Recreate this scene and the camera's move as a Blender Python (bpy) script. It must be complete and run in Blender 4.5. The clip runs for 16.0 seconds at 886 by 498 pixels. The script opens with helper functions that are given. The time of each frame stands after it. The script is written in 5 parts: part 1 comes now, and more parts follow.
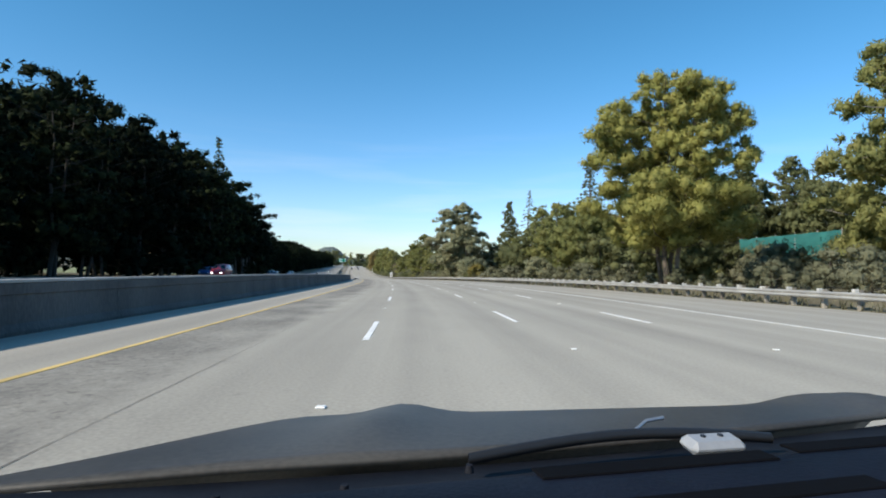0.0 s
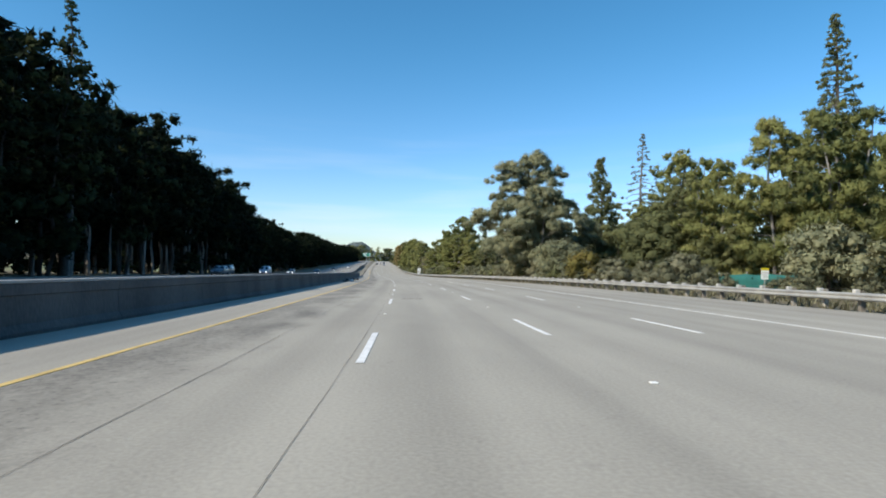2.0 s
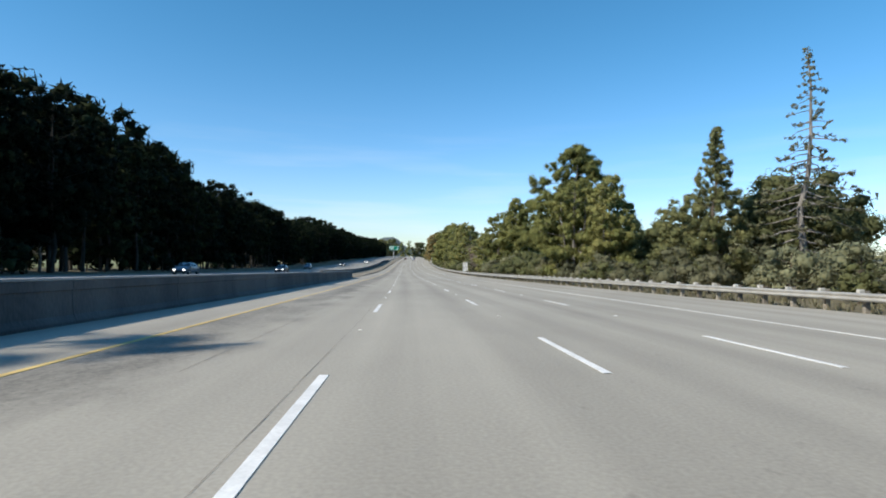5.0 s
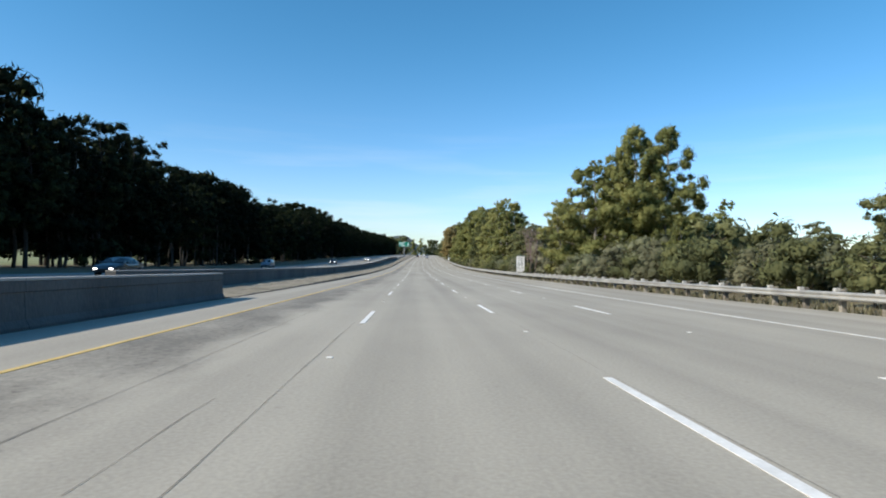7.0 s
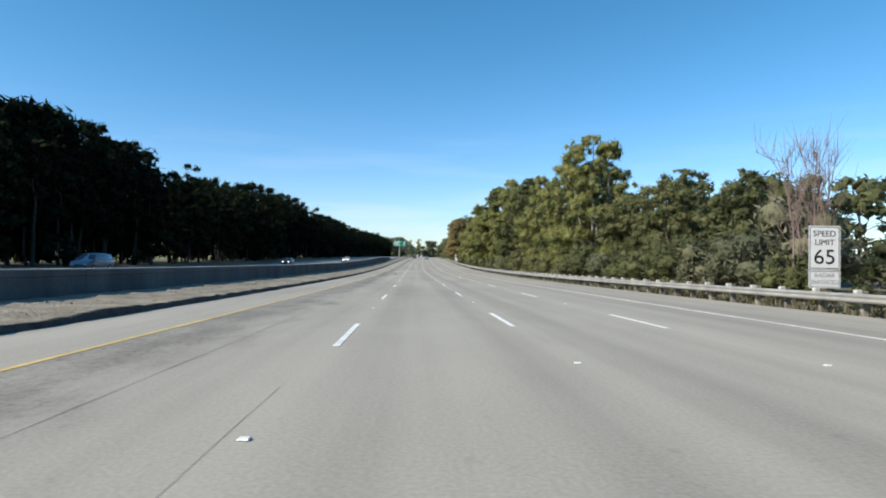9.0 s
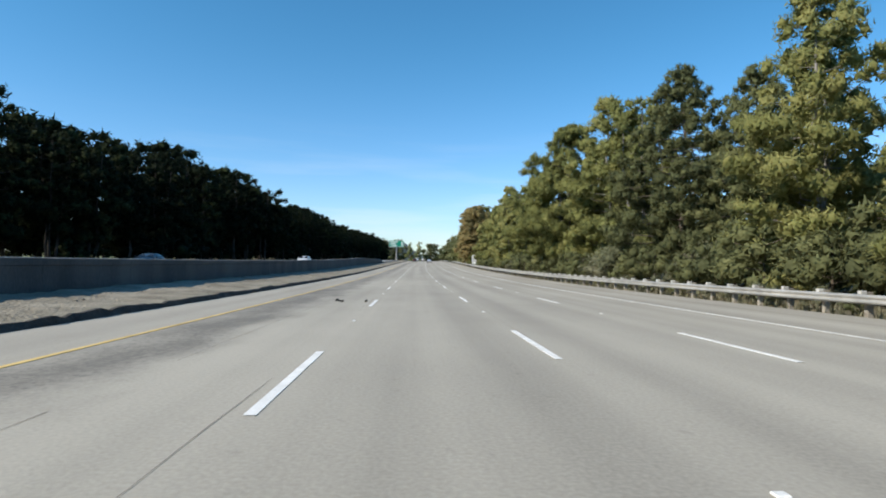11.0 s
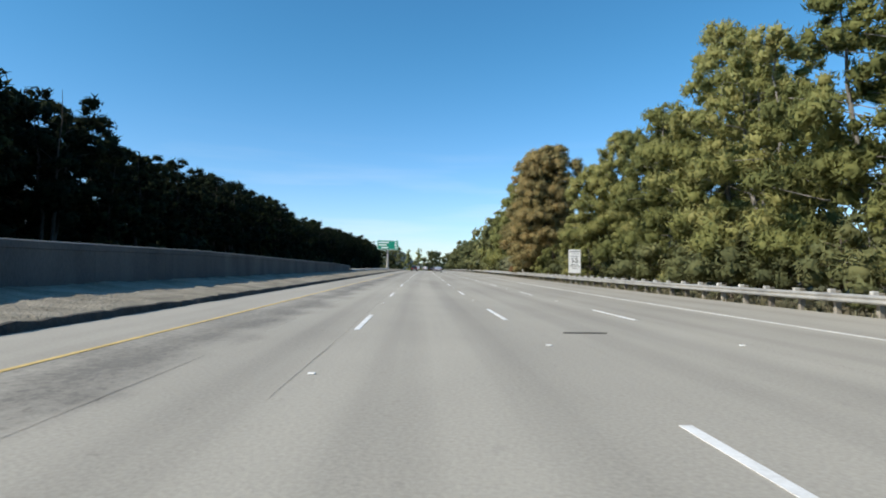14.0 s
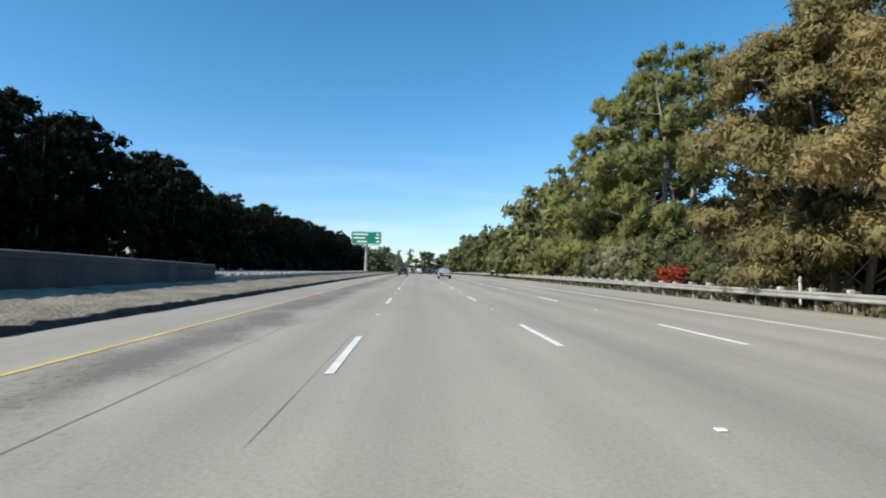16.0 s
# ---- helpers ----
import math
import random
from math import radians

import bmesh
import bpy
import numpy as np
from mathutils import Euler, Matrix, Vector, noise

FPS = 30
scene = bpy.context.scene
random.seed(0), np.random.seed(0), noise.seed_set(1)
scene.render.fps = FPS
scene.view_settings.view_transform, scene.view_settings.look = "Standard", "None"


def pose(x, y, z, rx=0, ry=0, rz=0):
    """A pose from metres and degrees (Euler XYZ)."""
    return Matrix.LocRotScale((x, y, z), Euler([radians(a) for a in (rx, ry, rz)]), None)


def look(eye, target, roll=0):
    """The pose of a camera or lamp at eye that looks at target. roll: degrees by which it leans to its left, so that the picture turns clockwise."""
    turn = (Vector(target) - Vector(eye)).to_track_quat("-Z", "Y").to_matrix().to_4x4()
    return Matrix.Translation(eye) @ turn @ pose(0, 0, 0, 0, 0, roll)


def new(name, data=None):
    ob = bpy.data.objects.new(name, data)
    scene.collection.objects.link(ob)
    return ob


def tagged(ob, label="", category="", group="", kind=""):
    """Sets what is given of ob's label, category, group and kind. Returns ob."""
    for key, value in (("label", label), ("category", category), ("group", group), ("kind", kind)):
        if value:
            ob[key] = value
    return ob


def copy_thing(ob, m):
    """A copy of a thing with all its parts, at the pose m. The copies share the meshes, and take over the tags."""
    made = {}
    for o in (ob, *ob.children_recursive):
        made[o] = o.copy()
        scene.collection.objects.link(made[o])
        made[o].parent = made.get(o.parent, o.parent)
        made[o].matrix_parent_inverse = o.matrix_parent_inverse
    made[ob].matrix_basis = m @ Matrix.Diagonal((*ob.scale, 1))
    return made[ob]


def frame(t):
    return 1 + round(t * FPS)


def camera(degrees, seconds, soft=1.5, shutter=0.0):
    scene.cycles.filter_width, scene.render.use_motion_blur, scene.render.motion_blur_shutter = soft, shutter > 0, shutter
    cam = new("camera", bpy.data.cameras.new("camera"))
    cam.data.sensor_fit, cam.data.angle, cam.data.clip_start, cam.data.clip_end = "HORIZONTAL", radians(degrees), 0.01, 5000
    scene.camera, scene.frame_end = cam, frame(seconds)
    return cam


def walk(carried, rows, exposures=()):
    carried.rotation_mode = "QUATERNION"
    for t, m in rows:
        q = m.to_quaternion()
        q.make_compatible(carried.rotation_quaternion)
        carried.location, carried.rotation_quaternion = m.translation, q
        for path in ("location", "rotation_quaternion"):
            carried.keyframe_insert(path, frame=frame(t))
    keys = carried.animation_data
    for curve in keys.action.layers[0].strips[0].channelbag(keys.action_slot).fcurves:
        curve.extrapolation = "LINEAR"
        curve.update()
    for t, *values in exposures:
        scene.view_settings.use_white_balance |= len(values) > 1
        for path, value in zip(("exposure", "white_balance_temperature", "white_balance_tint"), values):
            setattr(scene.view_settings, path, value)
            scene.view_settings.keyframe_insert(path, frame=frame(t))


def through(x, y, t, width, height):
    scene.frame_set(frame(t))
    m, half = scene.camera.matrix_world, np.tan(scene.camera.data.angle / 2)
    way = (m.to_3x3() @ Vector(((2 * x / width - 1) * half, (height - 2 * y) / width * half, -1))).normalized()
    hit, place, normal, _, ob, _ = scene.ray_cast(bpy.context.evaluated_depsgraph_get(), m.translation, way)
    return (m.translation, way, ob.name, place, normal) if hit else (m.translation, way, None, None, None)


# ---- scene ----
# ---------- the drive: a car's eye along one lane of a freeway ----------
FOV = 74.67
EYE_HEIGHT = 1.333
MOUNT_YAW, MOUNT_PITCH, MOUNT_ROLL = -2.82, 2.03, -0.84

# heading (left positive) and grade of the carriageway, degrees, at each second of the drive
HEADS = [0.0, 1.67, 2.98, 4.09, 5.2, 6.25, 7.05, 7.42, 7.38, 7.17, 7.07, 7.13, 7.22, 7.23, 7.06, 6.69, 6.11]
GRADES = [-0.196, -0.542, -0.761, -0.877, -0.958, -1.074, -1.163, -1.143, -1.005, -0.813, -0.601, -0.353, -0.045, 0.314, 0.653, 0.884, 0.96]


def gone(t):
    """Metres driven after t seconds."""
    return ((-0.00196373 * t + 0.08841356) * t + 30.436291) * t


S_KNOT = [gone(t) for t in range(17)]
S_TAB = np.arange(-2000.0, 3000.5, 1.0)


def smooth_knots(values, after):
    xs = [-2000.0, -60.0] + S_KNOT + [a for a, _ in after]
    ys = [values[0]] * 2 + list(values) + [b for _, b in after]
    v = np.interp(S_TAB, xs, ys)
    k = np.hanning(41)
    pad = np.pad(v, 20, mode="edge")
    return np.convolve(pad, k / k.sum(), mode="valid")


HEAD_TAB = np.radians(smooth_knots(HEADS, [(560, 6.0), (900, 6.0), (3000, 6.0)]))
GRADE_TAB = np.radians(smooth_knots(GRADES, [(540, 0.95), (620, 0.8), (760, 0.5), (1000, 0.25), (1600, 0.05), (3000, 0.0)]))
X_TAB = np.cumsum(-np.sin(HEAD_TAB))
Y_TAB = np.cumsum(np.cos(HEAD_TAB))
Z_TAB = np.cumsum(np.tan(GRADE_TAB))
I_ZERO = 2000
X_TAB, Y_TAB, Z_TAB = X_TAB - X_TAB[I_ZERO], Y_TAB - Y_TAB[I_ZERO], Z_TAB - Z_TAB[I_ZERO]


def drift(s):
    """How far the car rides off the middle of its lane (left negative)."""
    return np.interp(s, [-50, 0, 61, 107, 160, 217, 280, 390, 454, 502, 600],
                     [-0.96, -0.96, -1.13, -0.95, -0.75, -0.61, -0.56, -0.27, -0.61, -0.78, -0.75])


def at(s, u, z=0.0):
    """The place s metres along the road, u metres right of the lane's middle and z above the carriageway."""
    h = np.interp(s, S_TAB, HEAD_TAB)
    off = u - drift(s)
    return (np.interp(s, S_TAB, X_TAB) + np.cos(h) * off, np.interp(s, S_TAB, Y_TAB) + np.sin(h) * off,
            np.interp(s, S_TAB, Z_TAB) + z)


def heading(s):
    return math.degrees(float(np.interp(s, S_TAB, HEAD_TAB)))


def grade(s):
    return math.degrees(float(np.interp(s, S_TAB, GRADE_TAB)))


def stand(s, u, z=0.0, turn=0.0, tilt=True):
    """A pose on the road, facing along it."""
    x, y, zz = at(s, u, z)
    return pose(float(x), float(y), float(zz), grade(s) if tilt else 0, 0, heading(s) + turn)


# small shakes of the car: seconds -> yaw, pitch in degrees
SHAKE = {0: (-0.07, 0.03), 0.5: (0, 0), 1: (0.04, 0), 1.5: (0.07, 0.03), 2: (0.05, 0.08), 2.5: (0.06, -0.06), 3: (0.03, -0.06), 3.5: (-0.13, 0.09),
         4: (0.09, 0.03), 6.5: (0.05, -0.11), 7: (0.03, -0.02), 7.5: (0.07, -0.05), 8: (0.02, 0.06), 8.5: (0.07, -0.08), 9: (-0.05, -0.03), 11.5: (0.01, -0.02),
         12: (0, -0.02), 12.5: (-0.01, -0.03), 13: (-0.04, -0.04), 13.5: (-0.01, -0.01), 14: (-0.01, 0.02), 14.5: (0.06, -0.02), 15: (0.03, -0.08), 15.5: (-0.05, -0.02),
         16: (0.03, -0.05)}
rows = []
for k in range(33):
    t = k / 2
    s_now = gone(t)
    x, y, z = at(s_now, float(drift(s_now)), EYE_HEIGHT)
    jy, jp = SHAKE.get(t, (0, 0))
    rows.append((t, pose(float(x), float(y), float(z), 90 + grade(s_now) + MOUNT_PITCH + jp, MOUNT_ROLL, heading(s_now) + MOUNT_YAW + jy)))
cam = camera(FOV, 16.0, soft=1.9)
walk(cam, rows)

# ---------- daylight ----------
SUN_ELEV, SUN_AZ = 36.0, 123.0   # azimuth: degrees anticlockwise from straight ahead
sun_dir = Vector((-math.sin(radians(SUN_AZ)) * math.cos(radians(SUN_ELEV)), math.cos(radians(SUN_AZ)) * math.cos(radians(SUN_ELEV)),
                  math.sin(radians(SUN_ELEV))))
world = bpy.data.worlds.new("sky")
scene.world = world
world.use_nodes = True
wn = world.node_tree.nodes
sky = wn.new("ShaderNodeTexSky")
sky.sky_type = "NISHITA"
sky.sun_disc = False
sky.sun_elevation = radians(SUN_ELEV)
sky.sun_rotation = radians(-SUN_AZ)
sky.air_density, sky.dust_density, sky.ozone_density = 1.0, 0.4, 1.0
hue = wn.new("ShaderNodeHueSaturation")
hue.inputs["Hue"].default_value, hue.inputs["Saturation"].default_value = 0.497, 1.22
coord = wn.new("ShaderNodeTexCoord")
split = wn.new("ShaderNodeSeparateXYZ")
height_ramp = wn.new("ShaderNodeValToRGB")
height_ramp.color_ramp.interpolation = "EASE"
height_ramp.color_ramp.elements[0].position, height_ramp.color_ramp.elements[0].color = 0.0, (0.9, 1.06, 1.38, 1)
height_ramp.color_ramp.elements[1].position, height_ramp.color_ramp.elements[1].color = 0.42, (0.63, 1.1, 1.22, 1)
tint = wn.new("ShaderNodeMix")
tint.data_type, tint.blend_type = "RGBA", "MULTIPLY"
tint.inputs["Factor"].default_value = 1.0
# thin high cloud, streaked along the horizon
stretch = wn.new("ShaderNodeMapping")
stretch.inputs["Scale"].default_value = (2.0, 2.0, 22.0)
stretch.inputs["Rotation"].default_value = (0.0, 0.06, 0.0)
wisps = wn.new("ShaderNodeTexNoise")
wisps.inputs["Scale"].default_value, wisps.inputs["Detail"].default_value = 1.6, 7.0
wisp_ramp = wn.new("ShaderNodeValToRGB")
wisp_ramp.color_ramp.elements[0].position, wisp_ramp.color_ramp.elements[0].color = 0.5, (0, 0, 0, 1)
wisp_ramp.color_ramp.elements[1].position, wisp_ramp.color_ramp.elements[1].color = 0.8, (0.35, 0.35, 0.35, 1)
low_ramp = wn.new("ShaderNodeValToRGB")
low_ramp.color_ramp.elements[0].position, low_ramp.color_ramp.elements[0].color = 0.06, (1, 1, 1, 1)
low_ramp.color_ramp.elements[1].position, low_ramp.color_ramp.elements[1].color = 0.24, (0, 0, 0, 1)
cloud_amount = wn.new("ShaderNodeMath")
cloud_amount.operation = "MULTIPLY"
cloud = wn.new("ShaderNodeMix")
cloud.data_type = "RGBA"
cloud.inputs[7].default_value = (7.0, 7.4, 7.8, 1)
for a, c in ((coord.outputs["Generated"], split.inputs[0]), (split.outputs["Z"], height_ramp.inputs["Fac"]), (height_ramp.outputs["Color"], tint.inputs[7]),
             (coord.outputs["Generated"], stretch.inputs["Vector"]), (stretch.outputs[0], wisps.inputs["Vector"]), (wisps.outputs["Fac"], wisp_ramp.inputs["Fac"]),
             (split.outputs["Z"], low_ramp.inputs["Fac"]), (wisp_ramp.outputs["Color"], cloud_amount.inputs[0]), (low_ramp.outputs["Color"], cloud_amount.inputs[1]),
             (cloud_amount.outputs[0], cloud.inputs[0]), (tint.outputs[2], cloud.inputs[6])):
    world.node_tree.links.new(a, c)
wn["Background"].inputs["Strength"].default_value = 0.132
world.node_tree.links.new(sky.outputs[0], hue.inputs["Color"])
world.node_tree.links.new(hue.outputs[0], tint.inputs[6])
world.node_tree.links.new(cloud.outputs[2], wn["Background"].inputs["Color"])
sun = new("sun", bpy.data.lights.new("sun", "SUN"))
sun.data.energy, sun.data.angle, sun.data.color = 5.3, radians(0.53), (1.0, 0.91, 0.77)
sun.matrix_world = look(sun_dir * 100, (0, 0, 0))
scene.view_settings.exposure = 0.08


# ---------- materials ----------
def shader(name, rough=0.8, metal=0.0):
    m = bpy.data.materials.new(name)
    m.use_nodes = True
    b = m.node_tree.nodes["Principled BSDF"]
    b.inputs["Roughness"].default_value, b.inputs["Metallic"].default_value = rough, metal
    return m, m.node_tree, b


def link(nt, a, b):
    nt.links.new(a, b)


def mottled(name, c1, c2, scale=1.0, fine=40.0, rough=0.85, bump=0.3, metal=0.0, random_per=None, stretch=None, dist=0.02, uv=False):
    """Two colours mixed by broad and fine noise, with a fine relief."""
    m, nt, b = shader(name, rough, metal)
    n = nt.nodes
    tc = n.new("ShaderNodeTexCoord")
    src = tc.outputs["UV" if uv else "Object"]
    if stretch:
        mp = n.new("ShaderNodeMapping")
        mp.inputs["Scale"].default_value = stretch
        link(nt, src, mp.inputs["Vector"])
        src = mp.outputs[0]
    broad, tiny = n.new("ShaderNodeTexNoise"), n.new("ShaderNodeTexNoise")
    broad.inputs["Scale"].default_value, tiny.inputs["Scale"].default_value = scale, fine
    broad.inputs["Detail"].default_value = 5
    link(nt, src, broad.inputs["Vector"])
    link(nt, src, tiny.inputs["Vector"])
    add = n.new("ShaderNodeMath")
    add.operation = "MULTIPLY_ADD"
    add.inputs[1].default_value, add.inputs[2].default_value = 0.5, -0.25
    link(nt, tiny.outputs["Fac"], add.inputs[0])
    tot = n.new("ShaderNodeMath")
    tot.operation = "ADD"
    link(nt, broad.outputs["Fac"], tot.inputs[0])
    link(nt, add.outputs[0], tot.inputs[1])
    fac = tot.outputs[0]
    if random_per:
        if random_per == "island":
            r = n.new("ShaderNodeNewGeometry").outputs["Random Per Island"]
        else:
            r = n.new("ShaderNodeObjectInfo").outputs["Random"]
        mx = n.new("ShaderNodeMath")
        mx.operation = "MULTIPLY_ADD"
        mx.inputs[1].default_value = 0.5
        link(nt, r, mx.inputs[0])
        sub = n.new("ShaderNodeMath")
        sub.operation = "SUBTRACT"
        sub.inputs[1].default_value = 0.25
        link(nt, fac, sub.inputs[0])
        link(nt, sub.outputs[0], mx.inputs[2])
        fac = mx.outputs[0]
    ramp = n.new("ShaderNodeValToRGB")
    ramp.color_ramp.elements[0].position, ramp.color_ramp.elements[1].position = 0.3, 0.7
    ramp.color_ramp.elements[0].color, ramp.color_ramp.elements[1].color = (*c1, 1), (*c2, 1)
    link(nt, fac, ramp.inputs["Fac"])
    link(nt, ramp.outputs["Color"], b.inputs["Base Color"])
    if bump:
        bp = n.new("ShaderNodeBump")
        bp.inputs["Strength"].default_value, bp.inputs["Distance"].default_value = bump, dist
        link(nt, tiny.outputs["Fac"], bp.inputs["Height"])
        link(nt, bp.outputs[0], b.inputs["Normal"])
    return m


def leafy(name, c1, c2, c3, through=0.25):
    """Foliage: colour from leaf to leaf, from clump to clump, and from tree to tree."""
    m, nt, b = shader(name, 0.75)
    n = nt.nodes
    geo, tc, info = n.new("ShaderNodeNewGeometry"), n.new("ShaderNodeTexCoord"), n.new("ShaderNodeObjectInfo")
    no = n.new("ShaderNodeTexNoise")
    no.inputs["Scale"].default_value = 0.6
    no.inputs["Detail"].default_value = 3.0
    link(nt, tc.outputs["Object"], no.inputs["Vector"])
    a = n.new("ShaderNodeMath")
    a.operation = "MULTIPLY_ADD"
    a.inputs[1].default_value = 0.12
    link(nt, geo.outputs["Random Per Island"], a.inputs[0])
    link(nt, no.outputs["Fac"], a.inputs[2])
    c = n.new("ShaderNodeMath")
    c.operation = "MULTIPLY_ADD"
    c.inputs[1].default_value = 0.3
    link(nt, info.outputs["Random"], c.inputs[0])
    link(nt, a.outputs[0], c.inputs[2])
    ramp = n.new("ShaderNodeValToRGB")
    e = ramp.color_ramp.elements
    e[0].position, e[0].color = 0.45, (*c1, 1)
    e[1].position, e[1].color = 1.0, (*c3, 1)
    mid = e.new(0.75)
    mid.color = (*c2, 1)
    link(nt, c.outputs[0], ramp.inputs["Fac"])
    link(nt, ramp.outputs["Color"], b.inputs["Base Color"])
    b.inputs["Specular IOR Level"].default_value = 0.04
    tuft, bp = n.new("ShaderNodeTexNoise"), n.new("ShaderNodeBump")
    tuft.inputs["Scale"].default_value, tuft.inputs["Detail"].default_value = 5.0, 4.0
    bp.inputs["Strength"].default_value, bp.inputs["Distance"].default_value = 0.3, 0.2
    link(nt, tc.outputs["Object"], tuft.inputs["Vector"])
    link(nt, tuft.outputs["Fac"], bp.inputs["Height"])
    link(nt, bp.outputs[0], b.inputs["Normal"])
    tr, mix, out = n.new("ShaderNodeBsdfTranslucent"), n.new("ShaderNodeMixShader"), n["Material Output"]
    mix.inputs["Fac"].default_value = through
    link(nt, ramp.outputs["Color"], tr.inputs["Color"])
    link(nt, b.outputs[0], mix.inputs[1])
    link(nt, tr.outputs[0], mix.inputs[2])
    link(nt, mix.outputs[0], out.inputs["Surface"])
    return m


def plain(name, c, rough=0.5, metal=0.0):
    return mottled(name, tuple(x * 0.88 for x in c), tuple(min(1, x * 1.08) for x in c), 3.0, 60.0, rough, 0.05, metal)


def road_material(name, base, dark, lane=3.66, first=-1.83):
    """Worn concrete: wheel paths, oil down the lane's middle, patches, aggregate grain. UV: metres across and along."""
    m, nt, b = shader(name, 0.9)
    n = nt.nodes
    tc = n.new("ShaderNodeTexCoord")
    sep = n.new("ShaderNodeSeparateXYZ")
    link(nt, tc.outputs["UV"], sep.inputs[0])

    def math_node(op, a, bb=None, cc=None):
        k = n.new("ShaderNodeMath")
        k.operation = op
        for i, v in enumerate((a, bb, cc)):
            if v is None:
                continue
            if isinstance(v, (int, float)):
                k.inputs[i].default_value = v
            else:
                link(nt, v, k.inputs[i])
        return k.outputs[0]

    def noise_at(sx, sy, scale, detail=4):
        mp = n.new("ShaderNodeMapping")
        mp.inputs["Scale"].default_value = (sx, sy, 1)
        link(nt, tc.outputs["UV"], mp.inputs["Vector"])
        t = n.new("ShaderNodeTexNoise")
        t.inputs["Scale"].default_value, t.inputs["Detail"].default_value = scale, detail
        link(nt, mp.outputs[0], t.inputs["Vector"])
        return t.outputs["Fac"]

    across = math_node("FRACT", math_node("DIVIDE", math_node("SUBTRACT", sep.outputs["X"], first), lane))
    # two darker wheel paths in each lane
    wheel = math_node("COSINE", math_node("MULTIPLY", math_node("SUBTRACT", across, 0.26), 4 * math.pi))
    streak = noise_at(1.2, 0.012, 1.0)
    patch = noise_at(0.25, 0.05, 1.0)
    blotch = noise_at(0.8, 0.35, 1.0, 6)
    grain = noise_at(1, 1, 22.0, 6)
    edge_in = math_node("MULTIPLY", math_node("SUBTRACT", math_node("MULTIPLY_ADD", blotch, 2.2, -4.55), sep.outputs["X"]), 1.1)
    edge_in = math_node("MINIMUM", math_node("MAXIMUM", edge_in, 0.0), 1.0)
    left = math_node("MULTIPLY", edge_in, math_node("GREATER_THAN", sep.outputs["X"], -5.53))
    f = math_node("MULTIPLY", wheel, math_node("MULTIPLY", streak, 0.13))
    f = math_node("ADD", f, math_node("MULTIPLY", math_node("SUBTRACT", patch, 0.5), 0.75))
    f = math_node("ADD", f, math_node("MULTIPLY", math_node("SUBTRACT", streak, 0.5), 0.6))
    f = math_node("ADD", f, math_node("MULTIPLY", math_node("SUBTRACT", blotch, 0.5), 0.25))
    f = math_node("ADD", f, math_node("MULTIPLY", math_node("SUBTRACT", grain, 0.5), 0.7))
    pits = noise_at(1.0, 0.7, 8.0, 8)
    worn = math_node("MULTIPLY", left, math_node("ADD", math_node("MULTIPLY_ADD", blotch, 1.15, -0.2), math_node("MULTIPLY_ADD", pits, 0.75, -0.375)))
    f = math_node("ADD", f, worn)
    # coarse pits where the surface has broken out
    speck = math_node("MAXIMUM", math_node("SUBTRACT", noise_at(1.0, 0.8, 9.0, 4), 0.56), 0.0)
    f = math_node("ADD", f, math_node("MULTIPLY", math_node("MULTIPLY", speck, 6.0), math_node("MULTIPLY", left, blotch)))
    chips = math_node("MAXIMUM", math_node("SUBTRACT", noise_at(1.0, 0.7, 4.5, 5), 0.63), 0.0)
    f = math_node("ADD", f, math_node("MULTIPLY", math_node("MULTIPLY", chips, 2.6), patch))
    f = math_node("ADD", f, 0.32)
    ramp = n.new("ShaderNodeValToRGB")
    e = ramp.color_ramp.elements
    e[0].position, e[0].color = 0.0, (*base, 1)
    e[1].position, e[1].color = 1.0, (*dark, 1)
    link(nt, f, ramp.inputs["Fac"])
    link(nt, ramp.outputs["Color"], b.inputs["Base Color"])
    bp = n.new("ShaderNodeBump")
    bp.inputs["Strength"].default_value, bp.inputs["Distance"].default_value = 0.25, 0.01
    link(nt, grain, bp.inputs["Height"])
    link(nt, bp.outputs[0], b.inputs["Normal"])
    return m


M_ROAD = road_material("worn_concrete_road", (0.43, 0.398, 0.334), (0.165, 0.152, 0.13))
M_ROAD2 = road_material("far_carriageway", (0.3, 0.285, 0.25), (0.17, 0.162, 0.145))
M_GROUND = mottled("dry_ground", (0.09, 0.075, 0.045), (0.19, 0.165, 0.10), 0.25, 6.0, 0.95, 0.6, dist=0.1)
M_DIRT = mottled("pale_dirt", (0.15, 0.128, 0.09), (0.32, 0.285, 0.22), 0.7, 9.0, 0.95, 0.9, dist=0.08)
M_DIKE = mottled("dark_asphalt_edge", (0.025, 0.023, 0.02), (0.07, 0.062, 0.05), 2.0, 14.0, 0.95, 0.9, dist=0.05)
# concrete with the shade of the road-facing side put into its colour
M_WALL_SHADE = mottled("shade_darkened_barrier_concrete", (0.06, 0.06, 0.06), (0.125, 0.123, 0.118), 0.5, 18.0, 0.85, 0.3, stretch=(1, 1, 0.35))
# paler concrete for the walls' sunlit tops; also pale posts and bars
M_SUNTOP_PALE = mottled("sunlit_top_and_pale_parts", (0.3, 0.295, 0.28), (0.42, 0.41, 0.385), 0.6, 18.0, 0.85, 0.3)
M_WHITE = mottled("white_road_paint", (0.66, 0.655, 0.63), (0.86, 0.855, 0.83), 2.5, 22.0, 0.7, 0.2)
M_EDGE = mottled("worn_white_edge_paint", (0.52, 0.515, 0.49), (0.78, 0.77, 0.74), 1.2, 22.0, 0.75, 0.2)
